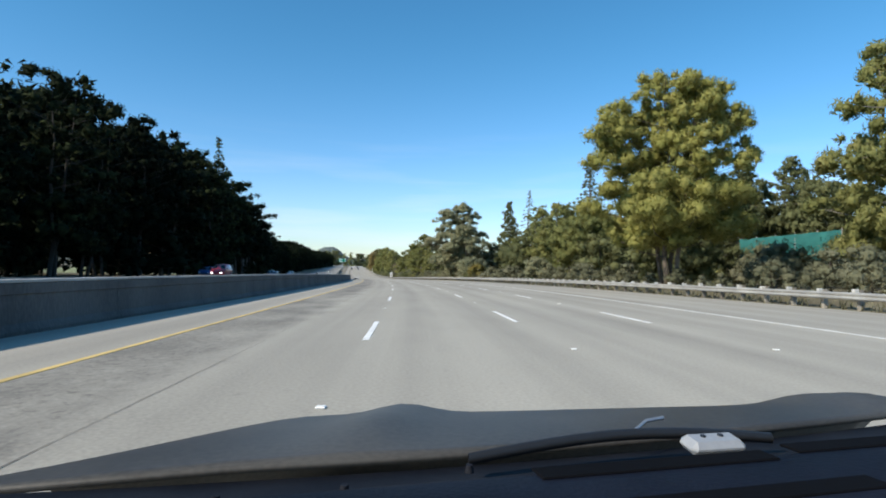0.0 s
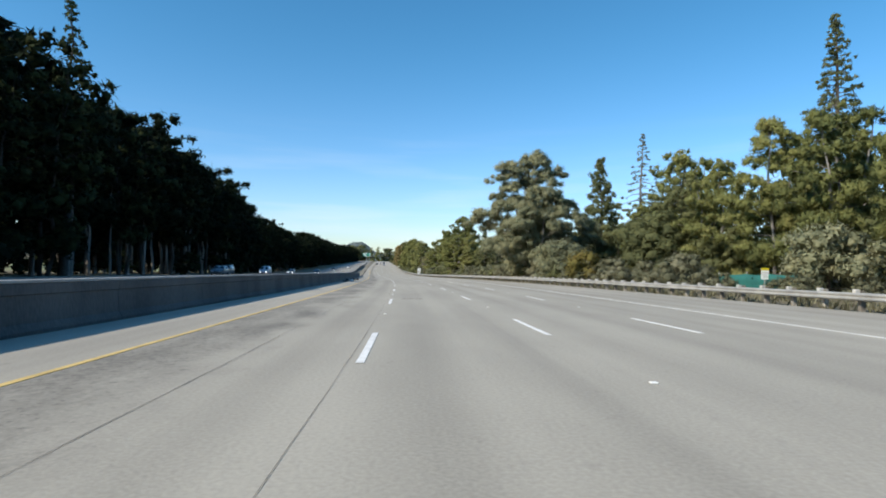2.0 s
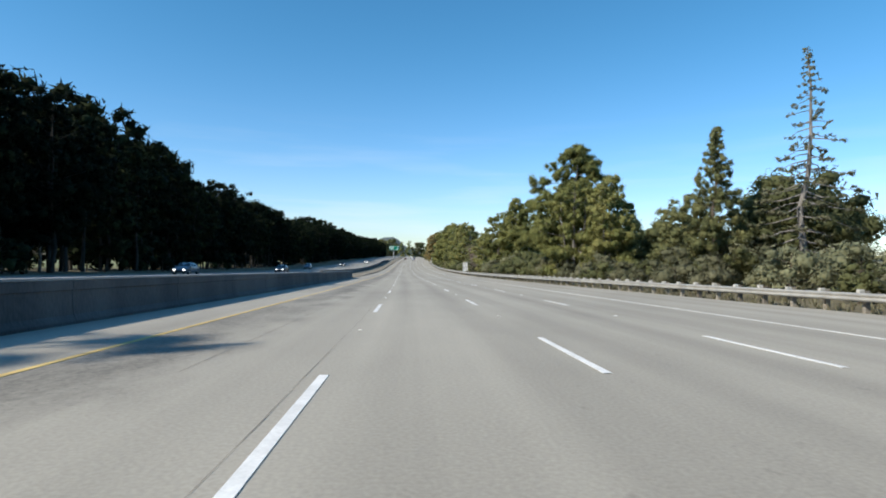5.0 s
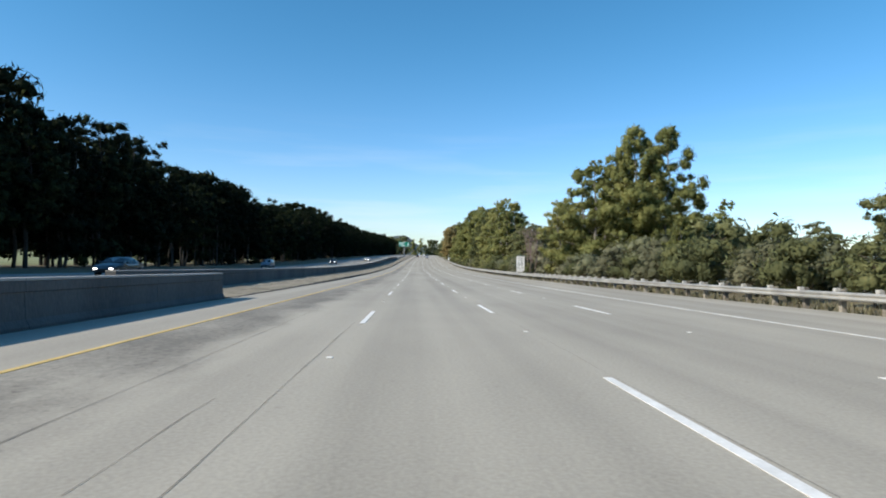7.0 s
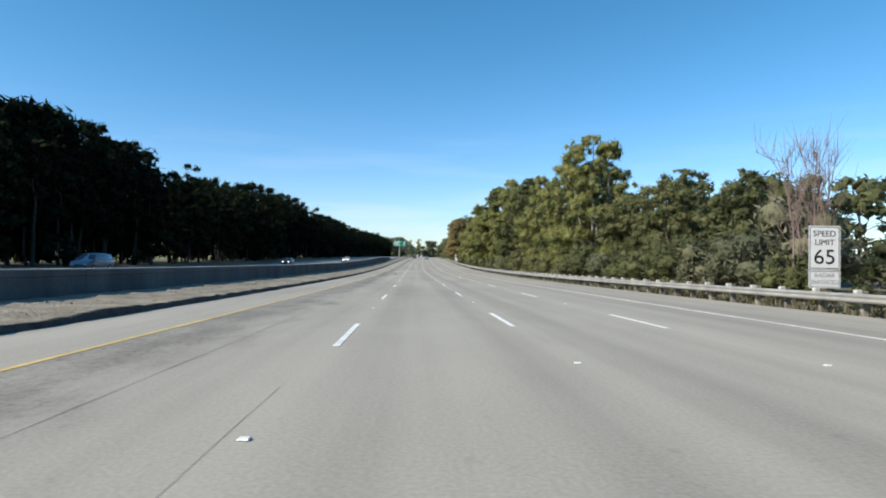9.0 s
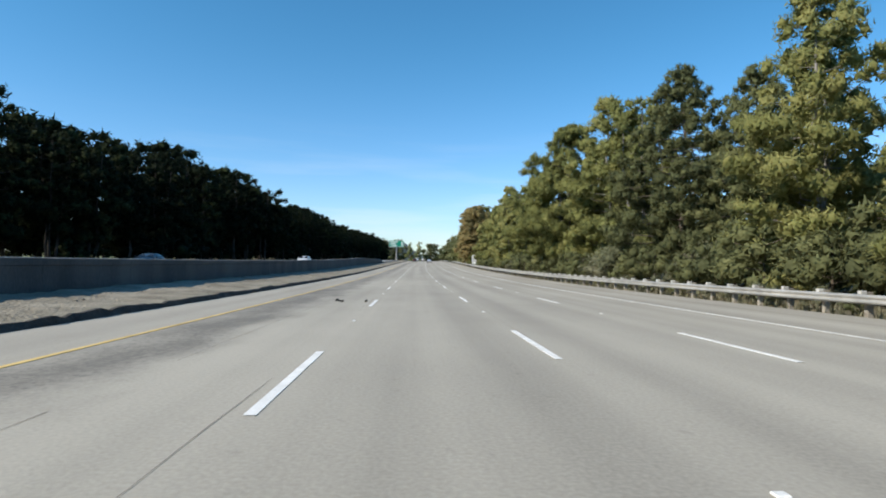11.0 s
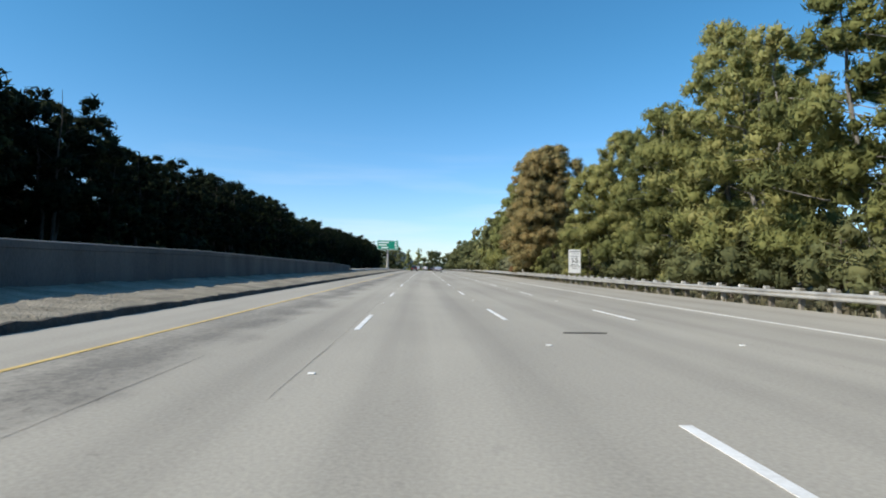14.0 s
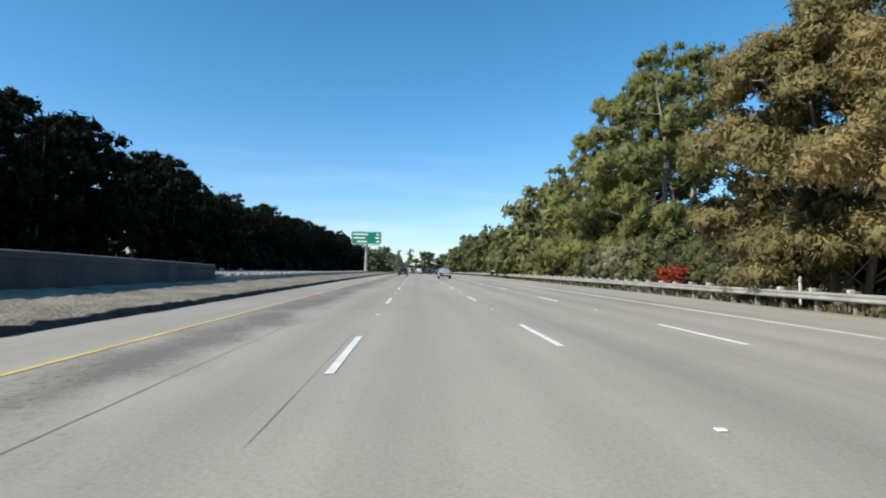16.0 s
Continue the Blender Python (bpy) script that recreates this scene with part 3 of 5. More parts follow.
# ---------- trees ----------
def limbs_mesh(name, segs, mat, n=6):
    """Tapered limbs: each segment (a, b, r0, r1)."""
    verts, faces = [], []
    ang = [2 * math.pi * i / n for i in range(n)]
    for a, b, r0, r1 in segs:
        a, b = np.asarray(a, float), np.asarray(b, float)
        d = b - a
        ln = np.linalg.norm(d)
        if ln < 1e-4:
            continue
        d = d / ln
        x = np.cross(d, (0.3, 0.9, 0.1))
        x /= np.linalg.norm(x)
        y = np.cross(d, x)
        o = len(verts)
        for c, r in ((a, r0), (b, r1)):
            for t in ang:
                verts.append(c + r * (math.cos(t) * x + math.sin(t) * y))
        for i in range(n):
            j = (i + 1) % n
            faces.append((o + i, o + j, o + n + j, o + n + i))
    return mesh_from(name, verts, faces, mat, None, True)


def ball_points(level):
    bm = bmesh.new()
    bmesh.ops.create_icosphere(bm, subdivisions=level, radius=1.0)
    v = np.array([x.co[:] for x in bm.verts])
    f = np.array([[x.index for x in q.verts] for q in bm.faces])
    bm.free()
    return v, f


BALLS = {1: ball_points(1), 2: ball_points(2)}


def leaves_mesh(name, clumps, cover, size, mat, rng, long=2.2, droop=0.0, shell=0.46, up=0.35, wild=0.42, lift=0.0):
    """Many small leaf blades on lumpy twig masses (x, y, z, rx, rz); cover: how often they cover the mass's skin."""
    C = np.asarray(clumps, float)
    skin = 4 * math.pi * (C[:, 3] ** 2 * C[:, 4]) ** (2 / 3)
    blade = 0.5 * size * size * long
    cnt = np.maximum(5, (cover * skin / blade).astype(int))
    idx = np.repeat(np.arange(len(C)), cnt)
    n = len(idx)
    d = rng.normal(size=(n, 3))
    d /= np.linalg.norm(d, axis=1)[:, None]
    r = shell + (1.3 - shell) * rng.random(n) ** 0.9
    pos = C[idx, :3] + d * r[:, None] * np.stack([C[idx, 3], C[idx, 3], C[idx, 4]], 1)
    nrm = d * 0.9 + rng.normal(size=(n, 3)) * wild + np.array([0, 0, up])
    nrm /= np.linalg.norm(nrm, axis=1)[:, None]
    t = rng.normal(size=(n, 3)) * (1.0 - 0.35 * lift) + d * 1.2 + np.array([0, 0, lift - droop])
    t -= (t * nrm).sum(1)[:, None] * nrm * 0.8
    t /= np.linalg.norm(t, axis=1)[:, None] + 1e-9
    b = np.cross(nrm, t)
    sz = size * (0.6 + 0.8 * rng.random(n))
    L, W = (sz * long / 2)[:, None], (sz / 2)[:, None]
    q = np.stack([pos - t * L - b * W, pos + t * L, pos - t * L + b * W], 1).reshape(-1, 3)
    bv, bf = BALLS[1]
    lump = bv[None] * (0.4 + 0.45 * rng.random((len(C), len(bv), 1)))
    lump = C[:, None, :3] + lump * np.stack([C[:, 3], C[:, 3], C[:, 4]], 1)[:, None, :]
    lf = (bf[None] + (np.arange(len(C)) * len(bv))[:, None, None]).reshape(-1, 3) + 3 * n
    co = np.concatenate([q, lump.reshape(-1, 3)])
    tri = np.concatenate([np.arange(3 * n).reshape(-1, 3), lf])
    me = bpy.data.meshes.new(name)
    me.vertices.add(len(co))
    me.vertices.foreach_set("co", co.astype(np.float32).ravel())
    me.loops.add(3 * len(tri))
    me.loops.foreach_set("vertex_index", tri.astype(np.int32).ravel())
    me.polygons.add(len(tri))
    me.polygons.foreach_set("loop_start", np.arange(0, 3 * len(tri), 3, dtype=np.int32))
    me.polygons.foreach_set("use_smooth", np.ones(len(tri), dtype=bool))
    me.materials.append(mat)
    me.update(calc_edges=True)
    # leaves take the soft shading of the mass that they grow on
    mid = C[:, :3].mean(0)
    out = (pos - mid) * np.array([1, 1, 0.6])
    out /= np.linalg.norm(out, axis=1)[:, None] + 1e-6
    soft = d * 0.85 + out * 0.45 + nrm * 0.2 + np.array([0, 0, 0.12])
    soft /= np.linalg.norm(soft, axis=1)[:, None]
    ln = lump - C[:, None, :3]
    ln /= np.linalg.norm(ln, axis=2)[:, :, None] + 1e-6
    me.normals_split_custom_set_from_vertices(np.concatenate([np.repeat(soft, 3, 0), ln.reshape(-1, 3)]).tolist())
    return me


def bend(rng, a, b, k, wob):
    """Points from a to b with a slight wander."""
    pts = [np.asarray(a, float)]
    for i in range(1, k + 1):
        p = np.asarray(a) + (np.asarray(b) - np.asarray(a)) * i / k
        if i < k:
            p = p + rng.normal(size=3) * wob
        pts.append(p)
    return pts


def path_segs(pts, r0, r1):
    k = len(pts) - 1
    return [(pts[i], pts[i + 1], r0 + (r1 - r0) * i / k, r0 + (r1 - r0) * (i + 1) / k) for i in range(k)]


LIMB_COUNT = {"broad": 30, "bare": 30, "scrub": 14}
CLUMP_FLAT = {"broad": 0.78, "scrub": 0.85}


def tree(name, seed, height, width, form, leaf, bark=None, clear=0.15, cover=0.9, leaf_size=0.22, clump=None, trunks=1, limbs=1.0, lean_out=0.5, full=None, label="", category="tree"):
    """form: 'broad' domed crown, 'bare' twigs, 'scrub' low bush."""
    rng = np.random.default_rng(seed)
    bark = bark or M_BARK
    segs, clumps = [], []
    H, R = height, width / 2
    root = tagged(new(name, None), label, category)
    cl = clump or (0.085 * H if form != "scrub" else 0.25 * H)
    R = max(0.4, R - cl * 0.6)
    for k in range(trunks):
        Rk = R if trunks == 1 else R * 0.66
        az0 = 2 * math.pi * k / max(1, trunks) + 0.7
        spread = 0 if trunks == 1 else R * 0.36
        off = np.array([math.cos(az0) * spread * 0.6, math.sin(az0) * spread * 0.6, 0.0])
        topz = H * (0.95 if k == 0 else rng.uniform(0.66, 0.95)) * (0.88 if form == "broad" else 1)
        lean = rng.normal(size=2) * H * 0.02 + np.array([math.cos(az0), math.sin(az0)]) * spread * lean_out
        stem = bend(rng, off - [0, 0, 0.4], [off[0] + lean[0], off[1] + lean[1], topz], 6, H * 0.008)
        r0 = (0.016 * H * (1 if trunks == 1 else 0.75) + 0.06) * (0.45 if form == "bare" else 1)
        segs += path_segs(stem, r0, 0.03)
        nb = max(5, int(LIMB_COUNT[form] * limbs * (1 if trunks == 1 else 0.6)))
        for i in range(nb):
            q = clear + (1 - clear) * ((i + rng.random()) / nb)
            zz = topz * q
            az = i * 2.4 + rng.uniform(-0.5, 0.5)
            base = np.array([np.interp(zz, [p[2] for p in stem], [p[j] for p in stem]) for j in range(3)])
            w = (q - clear) / (1 - clear)
            out = np.array([math.cos(az), math.sin(az), 0.0])
            if form == "broad":
                reach = Rk * math.sqrt(max(0.02, 1 - ((w - 0.36) / 0.66) ** 2)) * rng.uniform(0.75, 1.02)
                tip = base + out * reach + [0, 0, reach * 0.12]
            elif form == "bare":
                reach = Rk * (0.5 + 0.5 * w) * rng.uniform(0.3, 1.0)
                tip = base + out * reach + [0, 0, H * rng.uniform(0.2, 0.42)]
            else:
                reach = Rk * math.sqrt(max(0.05, 1 - w * w)) * rng.uniform(0.5, 1.0)
                tip = base + out * reach + [0, 0, 0.1 * H]
            tip[2] = max(0.25, min(tip[2], H * 0.97))
            limb = bend(rng, base, tip, 1 if form == "scrub" or leaf_size > 0.35 else 2, reach * 0.06)
            segs += path_segs(limb, max(0.03, 0.35 * r0 * (1 - 0.7 * w)), 0.015)
            if form == "bare":
                for _ in range(7):
                    o = limb[1] + (limb[2] - limb[1]) * rng.random()
                    e = o + [rng.normal() * R * 0.16, rng.normal() * R * 0.16, H * rng.uniform(0.08, 0.22)]
                    segs.append((o, e, 0.016, 0.004))
                continue
            nc = max(1, int(round(reach / (cl * 1.5))))
            for c in range(nc):
                f = 1 - c / max(1, nc) * 0.8
                p = base + (tip - base) * f + rng.normal(size=3) * cl * 0.28
                rr = cl * rng.uniform(0.6, 1.2) * (0.75 + 0.45 * (1 - abs(w - 0.4)))
                clumps.append((p[0], p[1], max(p[2], rr * CLUMP_FLAT[form] * 0.8), rr, rr * CLUMP_FLAT[form]))
    if form == "broad":
        # lumps of leaf over the crown's outside, so that it reads as a full, uneven mass
        zc, rz = H * (1 + clear) / 2, H * (1 - clear) / 2 - cl * 0.4
        full = full or 0.8
        count = int(full * 4 * R * (R + rz) / 2 / (cl * cl * 0.8))
        for _ in range(count):
            d = rng.normal(size=3)
            d /= np.linalg.norm(d)
            if d[2] < -0.75:
                continue
            k = rng.uniform(0.72, 1.0) * (0.9 + 0.22 * noise.noise((d[0] * 2.2 + seed, d[1] * 2.2, d[2] * 2.2)))
            rr = cl * rng.uniform(0.6, 1.15)
            clumps.append((d[0] * R * k, d[1] * R * k, max(zc + d[2] * rz * k, rr * 0.7), rr, rr * CLUMP_FLAT[form]))
    thin = [q for q in segs if form == "bare" and q[2] <= 0.03]
    child("trunk", limbs_mesh("trunk", [q for q in segs if not (form == "bare" and q[2] <= 0.03)], bark, 4 if leaf_size > 0.3 or form == "scrub" else 5), root)
    if thin:
        tagged(child("twig_mass", limbs_mesh("twig_mass", thin, bark, 3), root), kind="stuff")
    if clumps:
        child("crown", leaves_mesh("crown", clumps, cover, leaf_size, leaf, rng, long=2.5), root)
    return root


# crown outlines: (share of the crown's height, share of its half-width)
OUTLINE = {"pine": [(0, 0.8), (0.15, 1), (0.4, 0.9), (0.62, 0.7), (0.82, 0.45), (1, 0.1)],
           "dome": [(0, 0.6), (0.15, 0.95), (0.45, 1), (0.7, 0.86), (0.9, 0.52), (1, 0.2)],
           "gum": [(0, 0.6), (0.2, 0.95), (0.4, 0.85), (0.56, 0.55), (0.72, 0.72), (0.88, 0.62), (1, 0.22)],
           "stacked": [(0, 0.8), (0.15, 1), (0.38, 0.97), (0.55, 0.66), (0.75, 0.44), (0.92, 0.34), (1, 0.14)],
           "cone": [(0, 0.9), (0.15, 1), (0.45, 0.68), (0.75, 0.34), (1, 0.03)],
           "umbrella": [(0, 0.4), (0.3, 0.75), (0.6, 0.95), (0.85, 0.92), (1, 0.5)]}


def bough_tree(name, seed, height, width, outline, leaf, bark=None, clear=0.1, count=40, bough=1.5, taper=0.5, flat=0.6, tufts=12, tuft=0.36, leaders=1,
               leaf_size=0.11, long=3.0, cover=0.5, rise=0.3, droop=0.0, lift=0.5, uneven=0.3, fill=0.9, even=0.72, label="", category="tree"):
    """A tree whose crown is built of separate boughs, each a flattened mass of leafy tufts at a limb's end."""
    rng = np.random.default_rng(seed)
    H, R = height, width / 2
    root = tagged(new(name, None), label, category)
    shape = OUTLINE[outline]
    segs, clumps = [], []
    for k in range(leaders):
        az0 = 2 * math.pi * k / leaders + rng.uniform(-0.4, 0.4)
        top = H * (1.0 if k == 0 else rng.uniform(even, 0.97))
        out0 = 0 if leaders == 1 else R * (0.36 if k else 0.12)
        Rk = R if leaders == 1 else R * (0.95 if k == 0 else 0.74)
        tip0 = np.array([math.cos(az0) * out0, math.sin(az0) * out0, top])
        stem = bend(rng, [tip0[0] * 0.25, tip0[1] * 0.25, -0.4], tip0, 6, H * 0.01)
        r0 = (0.015 * H + 0.06) * (1 if leaders == 1 else 0.75)
        segs += path_segs(stem, r0, 0.025)
        zs = [p[2] for p in stem]
        n = max(6, int(count / leaders * (1.0 if k == 0 else 0.85)))
        for i in range(n):
            w = ((i + rng.random()) / n) ** fill
            az = i * 2.39996 + rng.uniform(-0.45, 0.45) + seed
            rb = bough * (1 - taper * w) * rng.uniform(0.75, 1.2)
            lump = 1 + uneven * noise.noise((math.cos(az) * 1.5 + seed * 3.1 + k, math.sin(az) * 1.5, w * 3.5))
            env = Rk * float(np.interp(w, [a for a, _ in shape], [b for _, b in shape])) * lump
            rad = max(0.0, env - rb * 0.55) * (1 - 0.6 * rng.random() ** 2.2)
            zc = min(top - rb * flat * 0.6, top * (clear + (1 - clear) * w))
            zb = max(0.3, zc - rad * rise)
            base = np.array([np.interp(zb, zs, [p[j] for p in stem]) for j in range(3)])
            axis = np.array([np.interp(zc, zs, [p[j] for p in stem]) for j in range(2)])
            mid = np.array([axis[0] + math.cos(az) * rad, axis[1] + math.sin(az) * rad, zc])
            limb = bend(rng, base, mid, 2, rad * 0.06)
            segs += path_segs(limb, max(0.025, 0.3 * r0 * (1 - 0.75 * w)), 0.014)
            m = max(4, int(tufts * (rb / bough) ** 1.2))
            d = rng.normal(size=(m, 3))
            d[:, 2] = np.abs(d[:, 2]) * 0.9 - 0.25
            d /= np.linalg.norm(d, axis=1)[:, None]
            reach = rng.uniform(0.5, 0.95, size=m)
            tilt = np.array([math.cos(az), math.sin(az)])
            for q in range(m):
                off = d[q] * reach[q] * rb
                rr = rb * tuft * rng.uniform(0.7, 1.25)
                z = mid[2] + off[2] * flat + (off[0] * tilt[0] + off[1] * tilt[1]) * (0.25 * lift - 0.35 * droop)
                clumps.append((mid[0] + off[0], mid[1] + off[1], max(z, rr * 0.6), rr, rr * (0.75 + 0.35 * lift)))
                if q % 4 == 0 and leaf_size < 0.3:
                    segs.append((mid, np.array(clumps[-1][:3]), 0.018, 0.008))
    child("trunk", limbs_mesh("trunk", segs, bark or M_BARK, 5 if leaf_size < 0.2 else 4), root)
    child("crown", leaves_mesh("crown", clumps, cover, leaf_size, leaf, rng, long=long, droop=droop, shell=0.55, up=0.3, wild=0.5, lift=lift), root)
    return root


def plant(proto, s, u, turn=0.0, scale=1.0, tall=1.0, group="", z=None, label=""):
    """A copy of a grown tree on the ground at (s, u)."""
    prof = ground_profile(s)
    zz = float(np.interp(u, [a for a, _ in prof], [b for _, b in prof])) if z is None else z
    x, y, z0 = at(s, u, zz)
    m = pose(float(x), float(y), float(z0), 0, 0, turn) @ Matrix.Diagonal((scale, scale, scale * tall, 1))
    c = copy_thing(proto, m)
    if group:
        c["group"] = group
    if label:
        c["label"] = label
    return c


PROTO_AT = []


def place_proto(proto, s, u, turn=0.0, scale=1.0, tall=1.0):
    """Moves the first-grown tree itself to its place."""
    prof = ground_profile(s)
    zz = float(np.interp(u, [a for a, _ in prof], [b for _, b in prof]))
    x, y, z0 = at(s, u, zz)
    proto.matrix_basis = pose(float(x), float(y), float(z0), 0, 0, turn) @ Matrix.Diagonal((scale, scale, scale * tall, 1))
    return proto


def grove(protos, spots, group):
    """Spots: (s, u, height). The first of each kind stands at its first spot."""
    rr = random.Random(len(spots) * 7 + 1)
    used = set()
    for i, (s, u, h) in enumerate(spots):
        k = rr.randrange(len(protos))
        proto, h0 = protos[k]
        sc = h / h0
        wide = rr.uniform(0.92, 1.12)
        if k in used:
            plant(proto, s, u, rr.uniform(0, 360), sc * wide, 1 / wide, group)
        else:
            used.add(k)
            PROTO_AT.append((proto, s, u, rr.uniform(0, 360), sc * wide, 1 / wide, group))
    for k, (proto, h0) in enumerate(protos):
        if k not in used:
            s, u, h = spots[0]
            PROTO_AT.append((proto, s + 3 * k, u - 6 if u < 0 else u + 6, 0, h / h0, 1, group))


rnd = random.Random(21)
# cypresses and pines along the oncoming side, their shade put into the leaf and bark colours
LINE_U = ([-60, 40, 130, 200, 300, 380, 480, 540, 600, 680, 760, 900], [-33, -33, -34, -39, -46, -44, -43, -41, -39, -36, -33, -32])
LINE_H = ([-60, 60, 104, 126, 160, 198, 250, 300, 347, 380, 412, 440, 463, 493, 530, 580, 640, 760, 900], [23, 24, 26, 27, 27.5, 29, 27.5, 26.5, 24.5, 25, 22, 21.5, 24, 24, 22, 22, 20, 20, 21])
LEFT = [(bough_tree("cypress_tree", 101 + i, 24, w, "umbrella", L_WINDBREAK_SHADE, M_SHADEBARK, clear=cl, count=n, bough=3.0, taper=0.35, flat=0.42, tufts=9, tuft=0.36, leaders=k,
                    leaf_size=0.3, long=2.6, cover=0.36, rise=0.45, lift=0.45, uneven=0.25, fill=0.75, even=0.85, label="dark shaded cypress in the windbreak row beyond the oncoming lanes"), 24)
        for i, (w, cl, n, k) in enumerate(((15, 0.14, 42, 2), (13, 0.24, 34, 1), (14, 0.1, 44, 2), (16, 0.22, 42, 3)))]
LEFT_BACK = [(bough_tree("cypress_tree", 111 + i, 24, 17, "umbrella", L_WINDBREAK_SHADE, M_SHADEBARK, clear=0.1, count=38, bough=3.5, taper=0.3, flat=0.5, tufts=5, tuft=0.48, leaders=1 + i,
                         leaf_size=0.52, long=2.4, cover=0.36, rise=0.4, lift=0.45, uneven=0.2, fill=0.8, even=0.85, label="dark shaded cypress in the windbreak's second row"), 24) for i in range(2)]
spots, behind = [], []
s = 20.0
while s < 860:
    u0, h0 = float(np.interp(s, *LINE_U)), float(np.interp(s, *LINE_H))
    spots.append((s, u0 - rnd.uniform(0.5, 4), h0 * rnd.uniform(0.62, 0.88)))
    behind.append((s + rnd.uniform(-3, 3), u0 - rnd.uniform(8, 13), h0 * rnd.uniform(0.78, 1.0)))
    if rnd.random() < 0.2:
        behind.append((s + rnd.uniform(-3, 3), u0 - rnd.uniform(16, 24), h0 * rnd.uniform(0.8, 1.05)))
    s += rnd.uniform(7.5, 11.5)
grove(LEFT, spots, "windbreak row")
grove(LEFT_BACK, behind, "windbreak row")
# the first slim trunks carry light in their colour, the rest shade
for first, last, bark, seed in ((0, 32, M_LITTRUNK, 121), (32, 84, M_SHADEBARK, 123)):
    slim = [(bough_tree("cypress_tree", seed + i, 16, 6, "umbrella", L_WINDBREAK_SHADE, bark, clear=0.5, count=10, bough=1.9, flat=0.45, tufts=6, tuft=0.4, leaf_size=0.45, long=2.4, cover=0.36, lift=0.4,
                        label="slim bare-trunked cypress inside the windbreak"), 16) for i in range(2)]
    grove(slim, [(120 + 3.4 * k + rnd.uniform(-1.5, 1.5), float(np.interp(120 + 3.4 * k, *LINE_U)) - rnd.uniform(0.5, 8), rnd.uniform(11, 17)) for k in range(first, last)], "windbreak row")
UNDER = [(tree("undergrowth_bush", 150 + i, 3.0, 5.0, "scrub", L_WINDBREAK_SHADE, leaf_size=0.34, cover=0.4, label="dark undergrowth bush among the windbreak trunks", category="bush"), 3.0) for i in range(2)]
spots = []
s = 30.0
while s < 860:
    u0 = float(np.interp(s, *LINE_U))
    if rnd.random() < float(np.interp(s, [60, 100, 130, 220, 400, 450], [1, 1, 0.6, 0.42, 0.5, 1])):
        spots.append((s, u0 - rnd.uniform(-1, 16), rnd.uniform(1.8, 4.2) * (1.4 if s < 110 or s > 440 else 1)))
    s += 3.5
grove(UNDER, spots, "windbreak undergrowth")

# one pointed conifer stands above the windbreak
L_SPIKE = leafy("dull_green_conifer_foliage", (0.03, 0.04, 0.018), (0.055, 0.068, 0.028), (0.1, 0.115, 0.045), 0.1)
spike = bough_tree("conifer_tree", 131, 28.5, 8, "cone", L_SPIKE, M_SHADEBARK, clear=0.3, count=64, bough=1.3, taper=0.6, flat=0.45, tufts=7, tuft=0.3, leaf_size=0.16, cover=0.42,
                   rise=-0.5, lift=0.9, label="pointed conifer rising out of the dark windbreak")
place_proto(spike, 123.5, -35.5)

# right-hand side: single trees
T_OLIVE = bough_tree("pine_tree", 201, 19.7, 16.8, "dome", L_OLIVE, clear=0.2, count=150, bough=1.9, taper=0.3, flat=0.8, tufts=13, tuft=0.36, leaders=4, leaf_size=0.11, cover=0.5, uneven=0.25, fill=0.8,
                     even=0.86, label="broad olive-green pine grove tree with bare lower trunks")
T_SPIRE = bough_tree("redwood_tree", 202, 25, 10.5, "cone", L_DEEP, clear=0.06, count=140, bough=1.35, taper=0.7, flat=0.5, tufts=9, tuft=0.34, leaf_size=0.11, cover=0.5, rise=-0.1, lift=0.1, droop=0.4,
                     label="tall pointed redwood with a thin grey top")
T_THIN = bough_tree("redwood_tree", 203, 22, 9.5, "cone", L_GREY, M_GREYBARK, clear=0.1, count=84, bough=1.0, taper=0.65, flat=0.4, tufts=7, tuft=0.3, leaf_size=0.11, cover=0.45, rise=-0.25, lift=0.1, droop=0.3,
                    label="thin half-bare grey redwood")
T_CYP = bough_tree("cypress_tree", 204, 19, 10, "cone", L_DEEP, clear=0.03, count=110, bough=1.45, taper=0.6, flat=0.8, tufts=10, tuft=0.38, leaf_size=0.11, cover=0.55, rise=0.5, lift=0.9, label="slender deep green cypress")
T_EUC = bough_tree("eucalyptus_tree", 205, 18.5, 20.5, "stacked", L_EUC, M_PALEBARK, clear=0.16, count=72, bough=2.7, taper=0.3, flat=0.55, tufts=24, tuft=0.27, leaders=3, leaf_size=0.1, long=2.8, cover=0.5, rise=0.6,
                   lift=0.0, droop=0.7, uneven=0.5, even=0.55, label="wide grey-green eucalyptus with gaps showing pale limbs")
T_PINE = bough_tree("pine_tree", 206, 15, 12, "pine", L_PINE, M_GREYBARK, clear=0.05, count=84, bough=1.6, taper=0.42, flat=0.72, tufts=12, tuft=0.36, leaders=4, leaf_size=0.108, cover=0.4, rise=0.25, lift=0.7,
                    even=0.78, fill=0.82, label="bushy yellow-green pine with several tops")
T_PINE2 = bough_tree("pine_tree", 207, 15, 9.5, "pine", L_PINE, M_GREYBARK, clear=0.03, count=64, bough=1.55, taper=0.4, flat=0.75, tufts=12, tuft=0.36, leaders=2, leaf_size=0.105, cover=0.4, rise=0.25, lift=0.7,
                     fill=0.82, label="bushy yellow-green pine with a pointed top")
